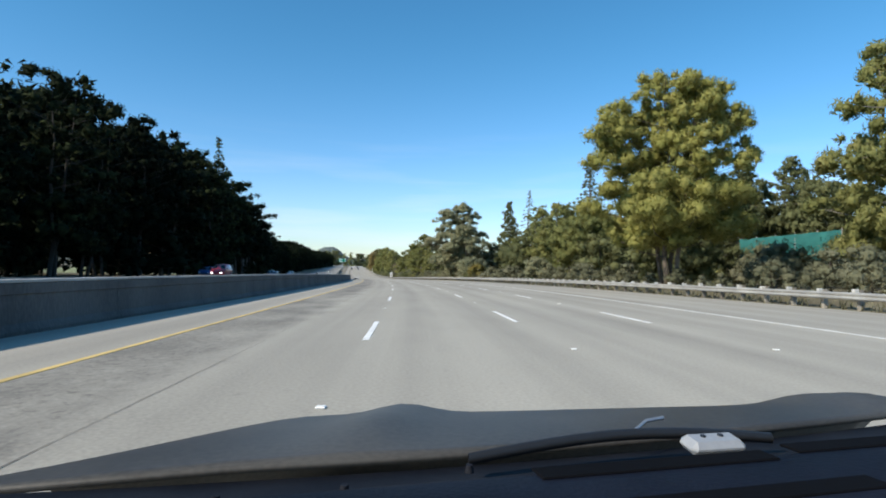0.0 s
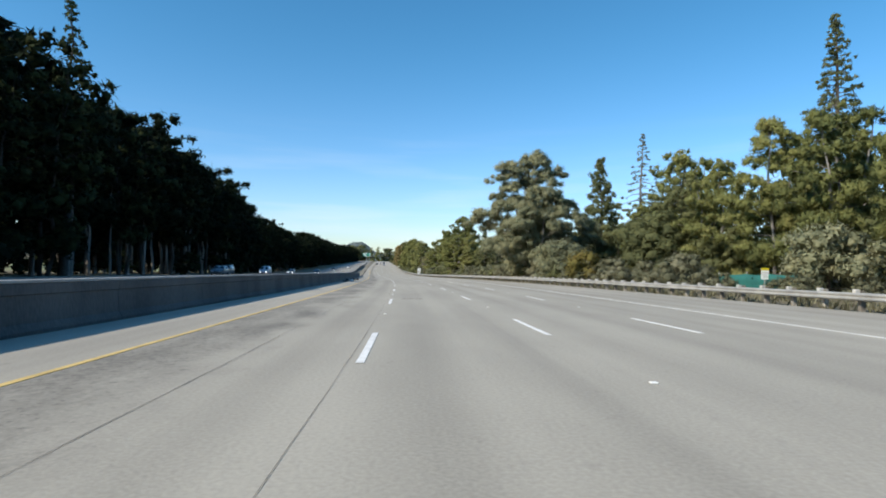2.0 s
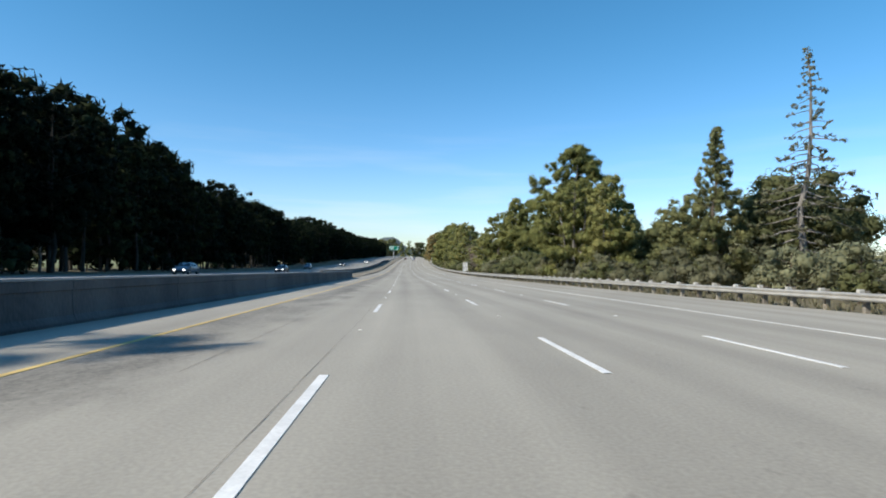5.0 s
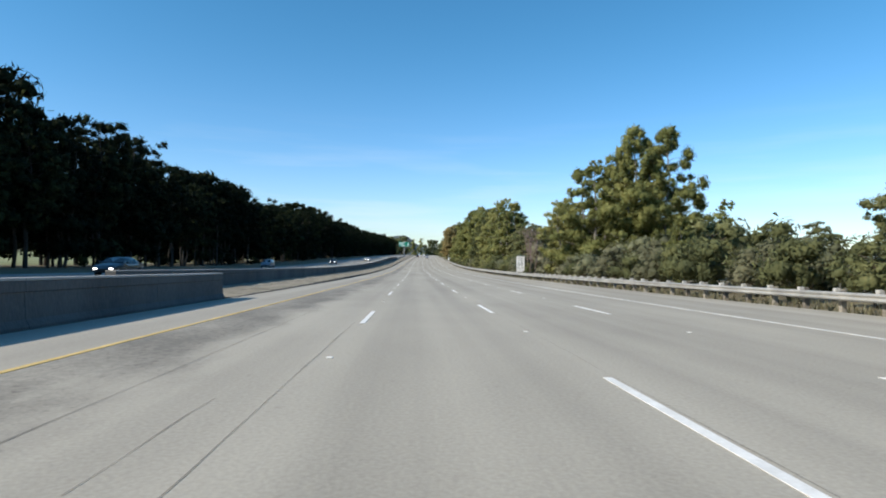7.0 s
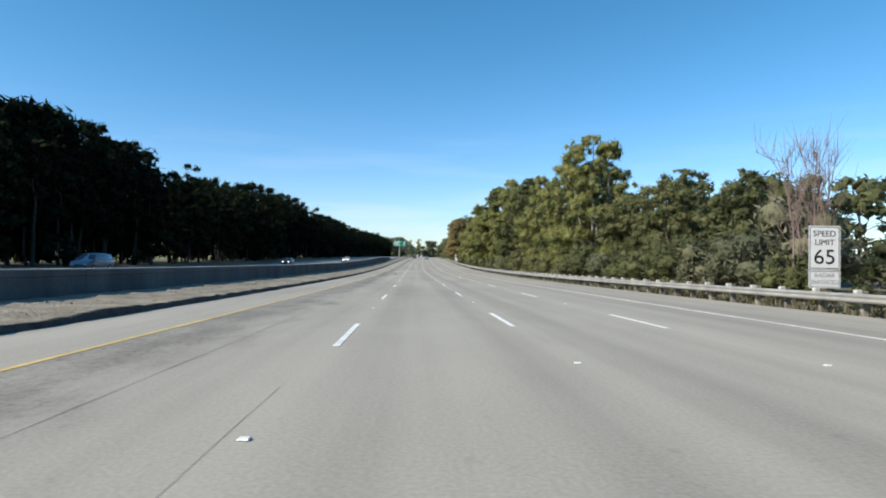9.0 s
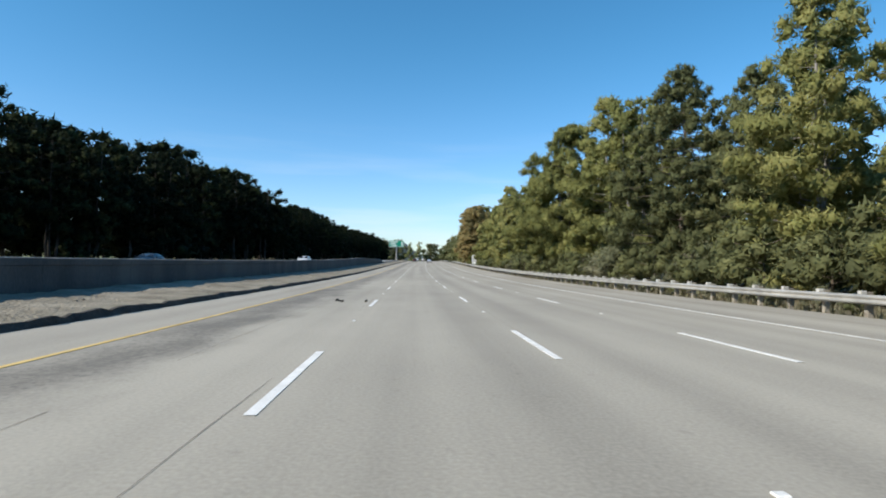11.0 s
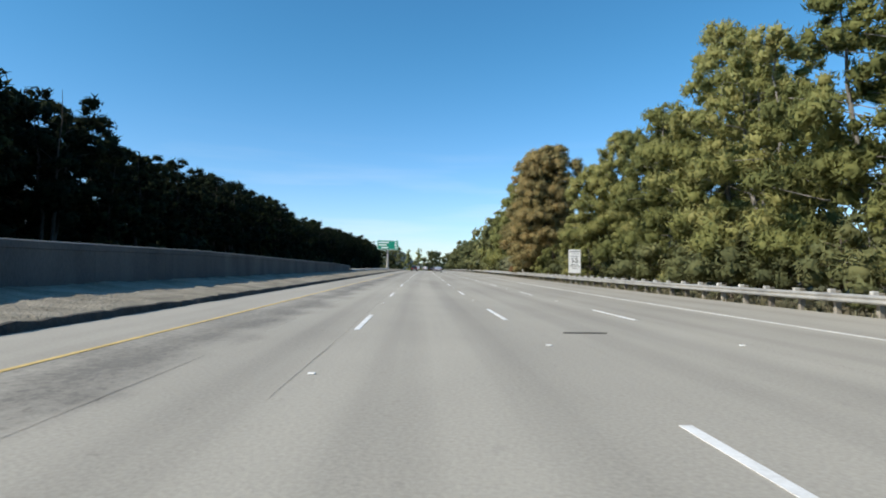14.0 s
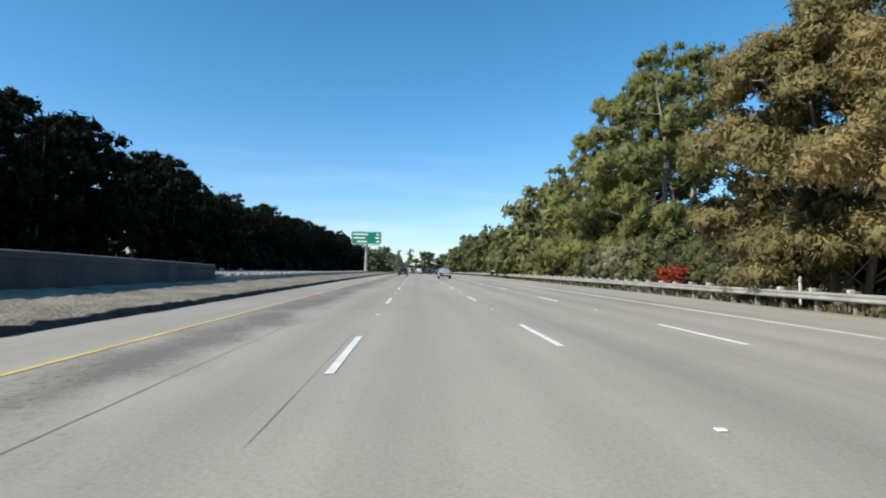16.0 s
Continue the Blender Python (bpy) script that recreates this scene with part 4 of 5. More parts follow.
T_ROUND = bough_tree("pine_tree", 208, 11, 13, "dome", L_PINE, clear=0.2, count=60, bough=1.6, taper=0.2, flat=0.55, tufts=12, tuft=0.36, leaf_size=0.1, cover=0.55, uneven=0.12, fill=0.7, rise=0.5, lift=0.8, label="rounded bright green pine")
T_LUSH = bough_tree("shrub", 219, 4.5, 6, "dome", L_PINE, clear=0.02, count=26, bough=0.95, taper=0.2, flat=0.8, tufts=10, tuft=0.36, leaders=3, leaf_size=0.07, cover=0.5, even=0.8, label="bright green shrub behind the guardrail", category="bush")
T_DEEP = bough_tree("oak_tree", 209, 13, 11, "dome", L_DEEP, clear=0.02, count=50, bough=2.0, taper=0.3, flat=0.78, tufts=9, tuft=0.36, leaders=2, leaf_size=0.145, long=2.4, cover=0.34, lift=0.2, even=0.85, label="dense dark green oak behind the guardrail")
T_BROWN = bough_tree("eucalyptus_tree", 210, 13, 13, "dome", L_BROWN, M_PALEBARK, clear=0.12, count=56, bough=2.2, taper=0.25, flat=0.8, tufts=18, tuft=0.29, leaders=4, leaf_size=0.1, long=2.6, cover=0.5, rise=0.7,
                     lift=0.0, droop=0.6, even=0.8, label="tan-olive eucalyptus with pale leaning trunks")
T_GUM = bough_tree("eucalyptus_tree", 215, 19, 11.5, "gum", L_BROWN, M_BARK, clear=0.15, count=60, bough=2.6, taper=0.1, flat=0.7, tufts=24, tuft=0.27, leaders=2, leaf_size=0.1, long=2.6, cover=0.5, rise=0.6,
                   lift=0.0, droop=0.6, uneven=0.45, even=0.7, label="tall dark-limbed eucalyptus with rusty olive leaf masses")
T_BARE = tree("bare_tree", 211, 10.5, 8.5, "bare", L_GREY, M_TWIG, clear=0.3, trunks=4, limbs=0.7, label="leafless tree with pinkish upright twigs")
T_BIG = bough_tree("pine_tree", 212, 19, 17, "pine", L_PINE, M_GREYBARK, clear=0.2, count=100, bough=2.15, taper=0.35, flat=0.6, tufts=16, tuft=0.3, leaders=2, leaf_size=0.095, cover=0.5, rise=0.1, lift=0.5, uneven=0.4,
                   fill=0.8, label="large spreading green pine behind the guardrail")
T_DARK = bough_tree("cypress_tree", 218, 17, 12, "pine", L_DEEP, M_BARK, clear=0.05, count=96, bough=1.7, taper=0.45, flat=0.55, tufts=12, tuft=0.3, leaf_size=0.095, cover=0.5, rise=-0.1, lift=0.8, uneven=0.4, label="dark green layered cypress behind the guardrail")
T_FAR = bough_tree("oak_tree", 213, 12, 11, "dome", L_DEEP, clear=0.02, count=22, bough=2.5, taper=0.3, flat=0.75, tufts=6, tuft=0.42, leaf_size=0.5, long=2.2, cover=0.4, lift=0.2, label="dark green tree in the wood behind")
T_FAR2 = bough_tree("pine_tree", 214, 12, 7.5, "pine", L_PINE, clear=0.02, count=24, bough=1.9, taper=0.5, flat=0.75, tufts=6, tuft=0.42, leaders=2, leaf_size=0.45, long=2.4, cover=0.4, lift=0.6, label="green pine in the wood behind")
PIN = [(T_OLIVE, 44.5, 20, 16.8), (T_SPIRE, 112.6, 39.3, 25.8), (T_THIN, 154.2, 39.9, 24.5), (T_CYP, 168.2, 38.2, 23), (T_EUC, 147.5, 19.6, 19.2), (T_BARE, 305, 17.2, 6.9),
       (T_BROWN, 526, 18, 14.5), (T_GUM, 515.5, 16.1, 17.6), (T_BIG, 416.5, 19.2, 19), (T_DARK, 389, 21.5, 17.5), (T_ROUND, 89, 31, 11), (T_LUSH, 515, 16.6, 4.2), (T_PINE, 284, 20.5, 14), (T_PINE2, 280, 23.4, 16.6), (T_DEEP, 128, 33, 13), (T_FAR, 586, 19.5, 14), (T_FAR2, 577, 18, 15)]
H0 = {T_OLIVE: 19.7, T_SPIRE: 25, T_THIN: 22, T_CYP: 19, T_EUC: 18.5, T_PINE: 15, T_PINE2: 15, T_ROUND: 11, T_LUSH: 4.5, T_DEEP: 13, T_BROWN: 13, T_GUM: 19, T_BARE: 10.5, T_BIG: 19, T_DARK: 17, T_FAR: 12, T_FAR2: 12}
MORE = [(T_DARK, 72, 44.5, 15.7), (T_DARK, 71, 50.5, 16), (T_PINE, 41, 37.5, 22), (T_CYP, 94, 41, 16), (T_DEEP, 75, 47, 13), (T_DEEP, 60, 48, 14), (T_PINE, 104, 33, 16), (T_PINE2, 112, 33, 14), (T_PINE, 122, 33, 14.8), (T_PINE, 139, 39, 20),
        (T_DEEP, 118, 44, 15), (T_PINE, 132, 30, 11), (T_DEEP, 152, 27, 9), (T_ROUND, 172, 26, 8), (T_THIN, 191, 25.6, 14.5), (T_CYP, 194, 21, 9.5),
        (T_PINE, 222, 19, 13), (T_PINE2, 218, 22, 11), (T_DEEP, 210, 27, 9), (T_BIG, 229, 21.5, 17.5), (T_PINE2, 231, 29, 9.5), (T_DEEP, 243, 23, 6), (T_DEEP, 205, 33, 8),
        (T_PINE2, 263, 21, 5), (T_DEEP, 286, 24, 11), (T_PINE, 290, 18.8, 11), (T_PINE2, 294, 19.5, 8.8), (T_PINE2, 277.5, 25.8, 14.5), (T_DEEP, 256, 24, 4.5), (T_DEEP, 248, 22, 4),
        (T_DEEP, 320, 23, 8.5), (T_DEEP, 326, 21, 9.5), (T_DEEP, 332, 22, 9.5), (T_DEEP, 338, 21, 9), (T_DEEP, 306, 26, 5),
        (T_PINE, 344, 19.5, 17.6), (T_PINE, 349, 22, 15.5), (T_PINE2, 355, 20, 14), (T_PINE, 363, 21, 13.5), (T_PINE2, 371, 20, 14), (T_DEEP, 379, 23, 11), (T_DARK, 383, 24, 15), (T_PINE, 398, 22, 19), (T_PINE2, 404, 21, 17.5),
        (T_PINE, 410, 22.5, 17.5),  (T_PINE2, 431, 23, 10.5), (T_DEEP, 408, 26, 10), (T_PINE2, 436, 19.5, 7.5), (T_BARE, 438, 22, 11), (T_DEEP, 431, 21.5, 8.5), (T_DEEP, 422, 25, 9), (T_PINE2, 447, 20, 11.5), (T_PINE, 454, 23, 17.5), (T_PINE2, 455, 18.5, 12.3), (T_PINE, 463, 21, 18),
        (T_PINE, 472, 20.5, 17.5), (T_PINE2, 479, 22, 17.5), (T_PINE, 485, 20.5, 16.5), (T_PINE2, 489, 23.5, 14), (T_PINE2, 498, 23, 13), (T_DEEP, 505, 20, 8), (T_BIG, 502, 21.5, 16.4), (T_DEEP, 516, 25, 6), (T_LUSH, 511, 16.8, 4.8), (T_LUSH, 497.5, 17.4, 4.4), (T_LUSH, 505, 17.6, 4.0), (T_DEEP, 527, 27, 7), (T_DEEP, 533, 25, 7.5), (T_DEEP, 540, 26, 8), (T_DEEP, 522, 27, 7), (T_DEEP, 519.5, 22.5, 4.5), (T_DEEP, 525, 23.5, 5.5), (T_DEEP, 531, 23, 5),
        (T_PINE, 551, 21, 23), (T_PINE, 558.5, 19.6, 22), (T_PINE, 566, 20, 19), (T_DEEP, 560, 20, 11), (T_DEEP, 570, 20, 10)]
for proto, s, u, h in PIN:
    place_proto(proto, s, u, (s * 37) % 360, h / H0[proto])
HALF = {T_PINE: 0.29, T_PINE2: 0.3, T_DEEP: 0.36}
for proto, s, u, h in MORE:
    u = max(u, rail_u(s) + 0.9 + HALF.get(proto, 0) * h)   # crowns keep clear of the rail
    plant(proto, s, u, (s * 53) % 360, h / H0[proto])
for k in range(36):
    s = 592 + k * 7.5 + rnd.uniform(-2, 2)
    proto = rnd.choice([T_FAR2, T_FAR2, T_FAR])
    plant(proto, s, rnd.uniform(18, 24), rnd.uniform(0, 360), rnd.uniform(8.5, 12.5) / H0[proto])
# trees behind, closing the view
for k in range(74):
    s = 30 + k * 8.6 + rnd.uniform(-3, 3)
    proto = rnd.choice([T_FAR, T_FAR, T_FAR2])
    plant(proto, s, rnd.uniform(44, 66), rnd.uniform(0, 360), rnd.uniform(9, 13) * (0.5 if 170 < s < 330 else 1) / H0[proto])

T_MID = tree("shrub", 216, 5.2, 6.2, "broad", L_EUC, clear=0.02, cover=0.5, leaf_size=0.15, clump=0.75, limbs=0.6, label="tall grey-olive shrub under the eucalyptus", category="bush")
place_proto(T_MID, 133, 20.5, 0, 1.0)
plant(T_MID, 92.5, 22.8, 40, 0.85)
for k in range(1, 9):
    plant(T_MID, 133 + 3.1 * k, rail_u(140) + rnd.uniform(3.6, 6.5), rnd.uniform(0, 360), rnd.uniform(0.75, 1.15))

# understorey between
T_UNDER = tree("oak_tree", 217, 9, 9, "broad", L_DEEP, clear=0.03, cover=0.3, leaf_size=0.17, clump=1.2, limbs=0.5, label="green oak filling the gaps behind the roadside trees")
place_proto(T_UNDER, 66, 30)
for k in range(40):
    s = 68 + k * 7.2 + rnd.uniform(-2.5, 2.5)
    if 228 < s < 268 or 296 < s < 318:
        continue
    u, turn, size = rnd.uniform(25, 37), rnd.uniform(0, 360), rnd.uniform(6.5, 10) / 9
    if not 268 <= s < 280:
        plant(T_UNDER, s, u, turn, size)

# woods beyond the crest
for k in range(44):
    proto = rnd.choice([T_FAR, T_FAR, T_FAR2])
    u = -260 + k * 12 + rnd.uniform(-4, 4)
    plant(proto, 1080 + abs(u) * 0.25 + rnd.uniform(-20, 60), u, rnd.uniform(0, 360), rnd.uniform(14, 24) / 12, group="woods beyond the crest")

# scrub along the guardrail
B_GREY = [(tree("scrub_bush", 260 + i, 2.6, 4.2, "scrub", L_GREY, leaf_size=0.1, cover=0.34, label="dry grey-brown scrub behind the guardrail", category="bush"), 2.6) for i in range(2)]
B_GREEN = [(tree("shrub", 270 + i, 2.6, 4.0, "scrub", L_DEEP, leaf_size=0.11, cover=0.34, label="dark green shrub behind the guardrail", category="bush"), 2.6) for i in range(2)]
B_OLIVE = [(tree("shrub", 280 + i, 2.4, 3.6, "scrub", (L_EUC, L_GREY)[i], leaf_size=0.1, cover=0.34, label="grey-olive shrub behind the guardrail", category="bush"), 2.4) for i in range(2)]
spots = {"grey": [], "green": [], "olive": []}
s = 24.0
while s < 640:
    near = rail_u(s) + 2.6
    if 34 < s < 58:
        kind, h = "grey", rnd.uniform(0.8, 1.4)
    elif s < 130:
        kind, h = "grey", rnd.uniform(1.3, 2.3)
    elif s < 215:
        kind, h = rnd.choice(["olive", "green", "grey", "grey"]), rnd.uniform(1.4, 2.6)
    elif s < 300:
        kind, h = rnd.choice(["green", "grey", "olive"]), rnd.uniform(1.6, 3.0)
    else:
        kind, h = rnd.choice(["green", "green", "green", "green", "olive"]), rnd.uniform(1.8, 3.4)
    if 74 < s < 105:
        h = rnd.uniform(0.7, 1.2)
    if not (514 < s < 530 or 293 < s < 304 or 489 < s < 498):
        spots[kind].append((s, near + rnd.uniform(0, 1.6), h))
    if 78 < s < 105:
        h = rnd.uniform(0.7, 1.1)
    if not 34 < s < 58 and not 513 < s < 535:
        spots[kind].append((s + rnd.uniform(-1, 1), near + rnd.uniform(3, 6.5), h * rnd.uniform(1.0, 1.5)))
    s += rnd.uniform(3.0, 4.6)
spots["grey"] += [(47, 32.5, 3.0), (50.5, 34, 3.4), (54, 35.5, 3.2), (57.5, 37, 3.6), (62, 38.5, 3.4)]
s = 284.0
while s < 640:
    spots[rnd.choice(["green", "olive", "grey"])].append((s, rail_u(s) + rnd.uniform(1.3, 2.2), rnd.uniform(0.55, 1.0)))
    s += rnd.uniform(2.0, 3.2)
grove(B_GREY, spots["grey"], "roadside scrub")
grove(B_GREEN, spots["green"], "roadside shrubs")
grove(B_OLIVE, spots["olive"], "roadside shrubs")
red = tree("red_bush", 290, 1.7, 2.8, "scrub", L_RED, leaf_size=0.13, cover=0.5, label="rusty red bush beside the guardrail", category="bush")
place_proto(red, 538, 15.9)
rust = tree("rust_shrub", 291, 3.4, 3.6, "scrub", L_RUST, leaf_size=0.14, cover=0.5, label="orange-yellow shrub standing out of the scrub", category="bush")
place_proto(rust, 122, 18.3)
for proto, s, u, turn, sc, tall, group in PROTO_AT:
    place_proto(proto, s, u, turn, sc, tall)
    proto["group"] = group

# weeds and dry grass under and behind the guardrail
wr = np.random.default_rng(41)
wv, wf = [], []
for _ in range(7500):
    s = wr.uniform(2, 600)
    u = rail_u(s) + 0.2 + 2.4 * wr.random() ** 1.6
    x, y, z = at(s, u, float(np.interp(u, [15.5, 17], [-0.12, 0.05])) - 0.03 if u > 15.5 else -0.14)
    for _k in range(4):
        a, h, w = wr.uniform(0, 6.28), wr.uniform(0.14, 0.5), wr.uniform(0.02, 0.05)
        c, d = math.cos(a), math.sin(a)
        o = len(wv)
        wv += [(x - d * w, y + c * w, z), (x + d * w, y - c * w, z), (x + c * h * 0.45, y + d * h * 0.45, z + h)]
        wf.append((o, o + 1, o + 2))
tagged(new("roadside_weeds", mesh_from("roadside_weeds", wv, wf, L_DRY)), "dry weeds and grass under the guardrail", "weeds", kind="stuff")

# far hills: a low ridge with one wooded knoll straight up the road
v, f = [], []
xs = np.concatenate([np.linspace(-2600, -320, 58), np.linspace(-310, 310, 156), np.linspace(320, 2600, 58)])
for x in xs:
    h = 26 + 9 * noise.noise((x * 0.004, 3, 0)) + 5 * noise.noise((x * 0.03, 7, 0)) + 3 * noise.noise((x * 0.11, 2, 0)) + 42 / (1 + (x / 46) ** 4)
    v += [(x, 0, -60), (x, 35 + 8 * noise.noise((x * 0.09, 1, 4)), h * 0.7), (x, 90, h), (x, 500, -60)]
for i in range(len(xs) - 1):
    a = i * 4
    f += [(a, a + 4, a + 5, a + 1), (a + 1, a + 5, a + 6, a + 2), (a + 2, a + 6, a + 7, a + 3)]
hill = tagged(new("backdrop_hills", mesh_from("backdrop_hills", v, f, M_HILL, None, True)), "low wooded ridge with a rounded knoll on the horizon", "hills", kind="structure")
hill.matrix_basis = pose(-2000 * math.sin(radians(8.4)), 2000 * math.cos(radians(8.4)), 0, 0, 0, 8.4)


# ---------- signs ----------
def lettering(name, text, size, x, z, y, mat, parent, squeeze=1.0, bold=0.0):
    """Raised letters on a sign's face, facing the traffic (towards -y)."""
    cu = bpy.data.curves.new(name, "FONT")
    cu.body, cu.size, cu.align_x, cu.align_y, cu.extrude, cu.offset = text, size, "CENTER", "CENTER", 0.002, bold
    tmp = bpy.data.objects.new("letters_source", cu)
    scene.collection.objects.link(tmp)
    bpy.context.view_layer.update()
    me = bpy.data.meshes.new_from_object(tmp.evaluated_get(bpy.context.evaluated_depsgraph_get()))
    bpy.data.objects.remove(tmp)
    bpy.data.curves.remove(cu)
    me.transform(pose(x, y, z, 90) @ Matrix.Diagonal((squeeze, 1, 1, 1)))
    me.materials.clear()
    me.materials.append(mat)
    return child(name, me, parent)


def plate(bm, x0, x1, z0, z1, y=0.0, thick=0.006, round_=0.04):
    box(bm, x0, x1, y, y + thick, z0, z1)
    up = [e for e in bm.edges if abs(e.verts[0].co.x - e.verts[1].co.x) < 1e-5 and abs(e.verts[0].co.z - e.verts[1].co.z) < 1e-5]
    bmesh.ops.bevel(bm, geom=up, offset=round_, segments=3, affect="EDGES", profile=0.5)


def rim(bm, x0, x1, z0, z1, w, y):
    for a in ((x0, x1, z0, z0 + w), (x0, x1, z1 - w, z1), (x0, x0 + w, z0 + w, z1 - w), (x1 - w, x1, z0 + w, z1 - w)):
        box(bm, a[0], a[1], y, y + 0.003, a[2], a[3])


M_FADED = plain("faded_grey_lettering", (0.3, 0.31, 0.33), 0.6)


def speed_sign(s, u, foot, lines, lower, label):
    """A tall white panel on a post, with a second small panel beneath."""
    root = tagged(new("speed_sign", None), label, "road sign")
    bm = bmesh.new()
    box(bm, -0.05, 0.05, 0.012, 0.1, -0.3, 3.3, 0.006)
    part("post", bm, M_POST, root, "weathered wooden post")
    bm = bmesh.new()
    plate(bm, -0.61, 0.61, 1.75, 3.55)
    top = part("panel", bm, M_SIGNWHITE, root, "white panel with a black border")
    bm = bmesh.new()
    rim(bm, -0.57, 0.57, 1.79, 3.51, 0.025, -0.004)
    part("border", bm, M_BLACK, top)
    for text, size, z, sq, bold in lines:
        lettering("letters", text, size, 0, z, -0.004, M_BLACK, top, sq, bold)
    bm = bmesh.new()
    plate(bm, -0.61, 0.61, 0.98, 1.72)
    low = part("lower_panel", bm, M_SIGNWHITE, root, "small white panel below")
    bm = bmesh.new()
    rim(bm, -0.57, 0.57, 1.02, 1.68, 0.02, -0.004)
    part("border", bm, M_BLACK, low)
    for text, size, z, sq in lower:
        if text:
            lettering("letters", text, size, 0, z, -0.004, M_FADED, low, sq, 0.0)
        else:
            bm = bmesh.new()
            box(bm, -0.42 * sq, 0.42 * sq, -0.006, -0.002, z - size / 2, z + size / 2)
            part("writing_bar", bm, M_BLACK, low)
    root.matrix_basis = stand(s, u, foot, tilt=False) @ Matrix.Diagonal((1, 1, 0.9, 1))
    return root


speed_sign(300.5, 14.7, -0.08, [("SPEED", 0.34, 3.22, 0.95, 0.0), ("LIMIT", 0.34, 2.86, 0.95, 0.0), ("65", 0.86, 2.24, 1.0, 0.0)],
           [("RADAR", 0.24, 1.5, 1.0), ("ENFORCED", 0.24, 1.22, 0.85)], "white speed limit sign on a post behind the guardrail")
truck_sign = speed_sign(494.0, 14.45, 0.12, [("TRAILERS", 0.18, 3.08, 1.0, 0.0), ("55", 0.72, 2.36, 1.0, 0.004), ("MAXIMUM", 0.15, 1.94, 1.1, 0.0)], [("", 0.03, 1.5, 0.7)], "white truck speed sign on a post behind the guardrail")


def bars(root, spec, mat, y):
    for x0, x1, z0, z1 in spec:
        bm = bmesh.new()
        box(bm, x0, x1, y, y + 0.01, z0, z1)
        part("writing_bar", bm, mat, root)


bars([c for c in truck_sign.children if c.name.startswith("panel")][0], [(-0.46, 0.46, 3.27, 3.38), (-0.4, 0.4, 2.75, 2.84)], M_FADED, -0.008)


def overhead_sign(s, u):
    root = tagged(new("overhead_sign", None), "wide green freeway exit sign on a single pale steel post", "road sign")
    bm = bmesh.new()
    tube(bm, (0, 0.45, -0.6), (0, 0.45, 9.2), 0.42, 0.34, 18)
    part("post", bm, M_SUNTOP_PALE, root, "pale painted steel post")
    bm = bmesh.new()
    box(bm, -0.8, 0.8, -0.3, 1.2, 0.0, 0.16, 0.03)
    part("base_plate", bm, M_STEEL, root)
    bm = bmesh.new()
    plate(bm, -3.95, 3.95, 6.9, 10.3, 0.0, 0.04, 0.22)
    panel = part("panel", bm, M_SIGNGREEN, root, "green panel with white border")
    bm = bmesh.new()
    rim(bm, -3.85, 3.85, 7.0, 10.2, 0.09, -0.004)
    part("border", bm, M_SIGNWHITE, panel)
    bars(panel, [(-3.4, 0.4, 9.35, 9.75), (-3.4, -0.3, 8.4, 8.8), (-2.4, 0.2, 7.45, 7.85), (2.6, 3.4, 9.35, 9.75), (2.4, 3.4, 8.4, 8.8), (2.6, 3.4, 7.45, 7.85)], M_SIGNWHITE, -0.014)
    bm = bmesh.new()
    for z in (7.5, 8.6, 9.7):
        box(bm, -3.7, 3.7, 0.04, 0.2, z - 0.08, z + 0.08)
    part("bracket", bm, M_STEEL, root, "galvanised rails behind the panel")
    bm = bmesh.new()
    box(bm, -3.6, 3.6, -0.75, -0.1, 6.62, 6.7, 0.02)
    part("walkway", bm, M_STEEL, root, "narrow steel walkway under the panel")
    root.matrix_basis = stand(s, u, 0.85, tilt=False)


overhead_sign(655, -14.0)


def small_marker(s, u, mat, label, strip=None):
    root = tagged(new("marker_sign", None), label, "road sign")
    bm = bmesh.new()
    box(bm, -0.03, 0.03, 0.01, 0.05, -0.3, 1.5)
    part("post", bm, M_STEEL, root)
    bm = bmesh.new()
    plate(bm, -0.3, 0.3, 0.75, 1.6)
    p = part("panel", bm, mat, root)
    bars(p, [(-0.2, 0.2, 1.2, 1.26), (-0.2, 0.15, 1.05, 1.1), (-0.2, 0.2, 0.9, 0.95)], M_SUNTOP_PALE, -0.012)
    if strip:
        bm = bmesh.new()
        box(bm, -0.3, 0.3, -0.012, -0.004, 1.42, 1.6)
        part("header_strip", bm, strip, p, "yellow header strip")
    root.matrix_basis = stand(s, u, 0.3, tilt=False)


small_marker(101.9, 25.2, M_SIGNWHITE, "small white notice with a yellow top on a fence", M_SIGNYELLOW)
small_marker(620, 15, M_SIGNWHITE, "small pale roadside sign on a post")


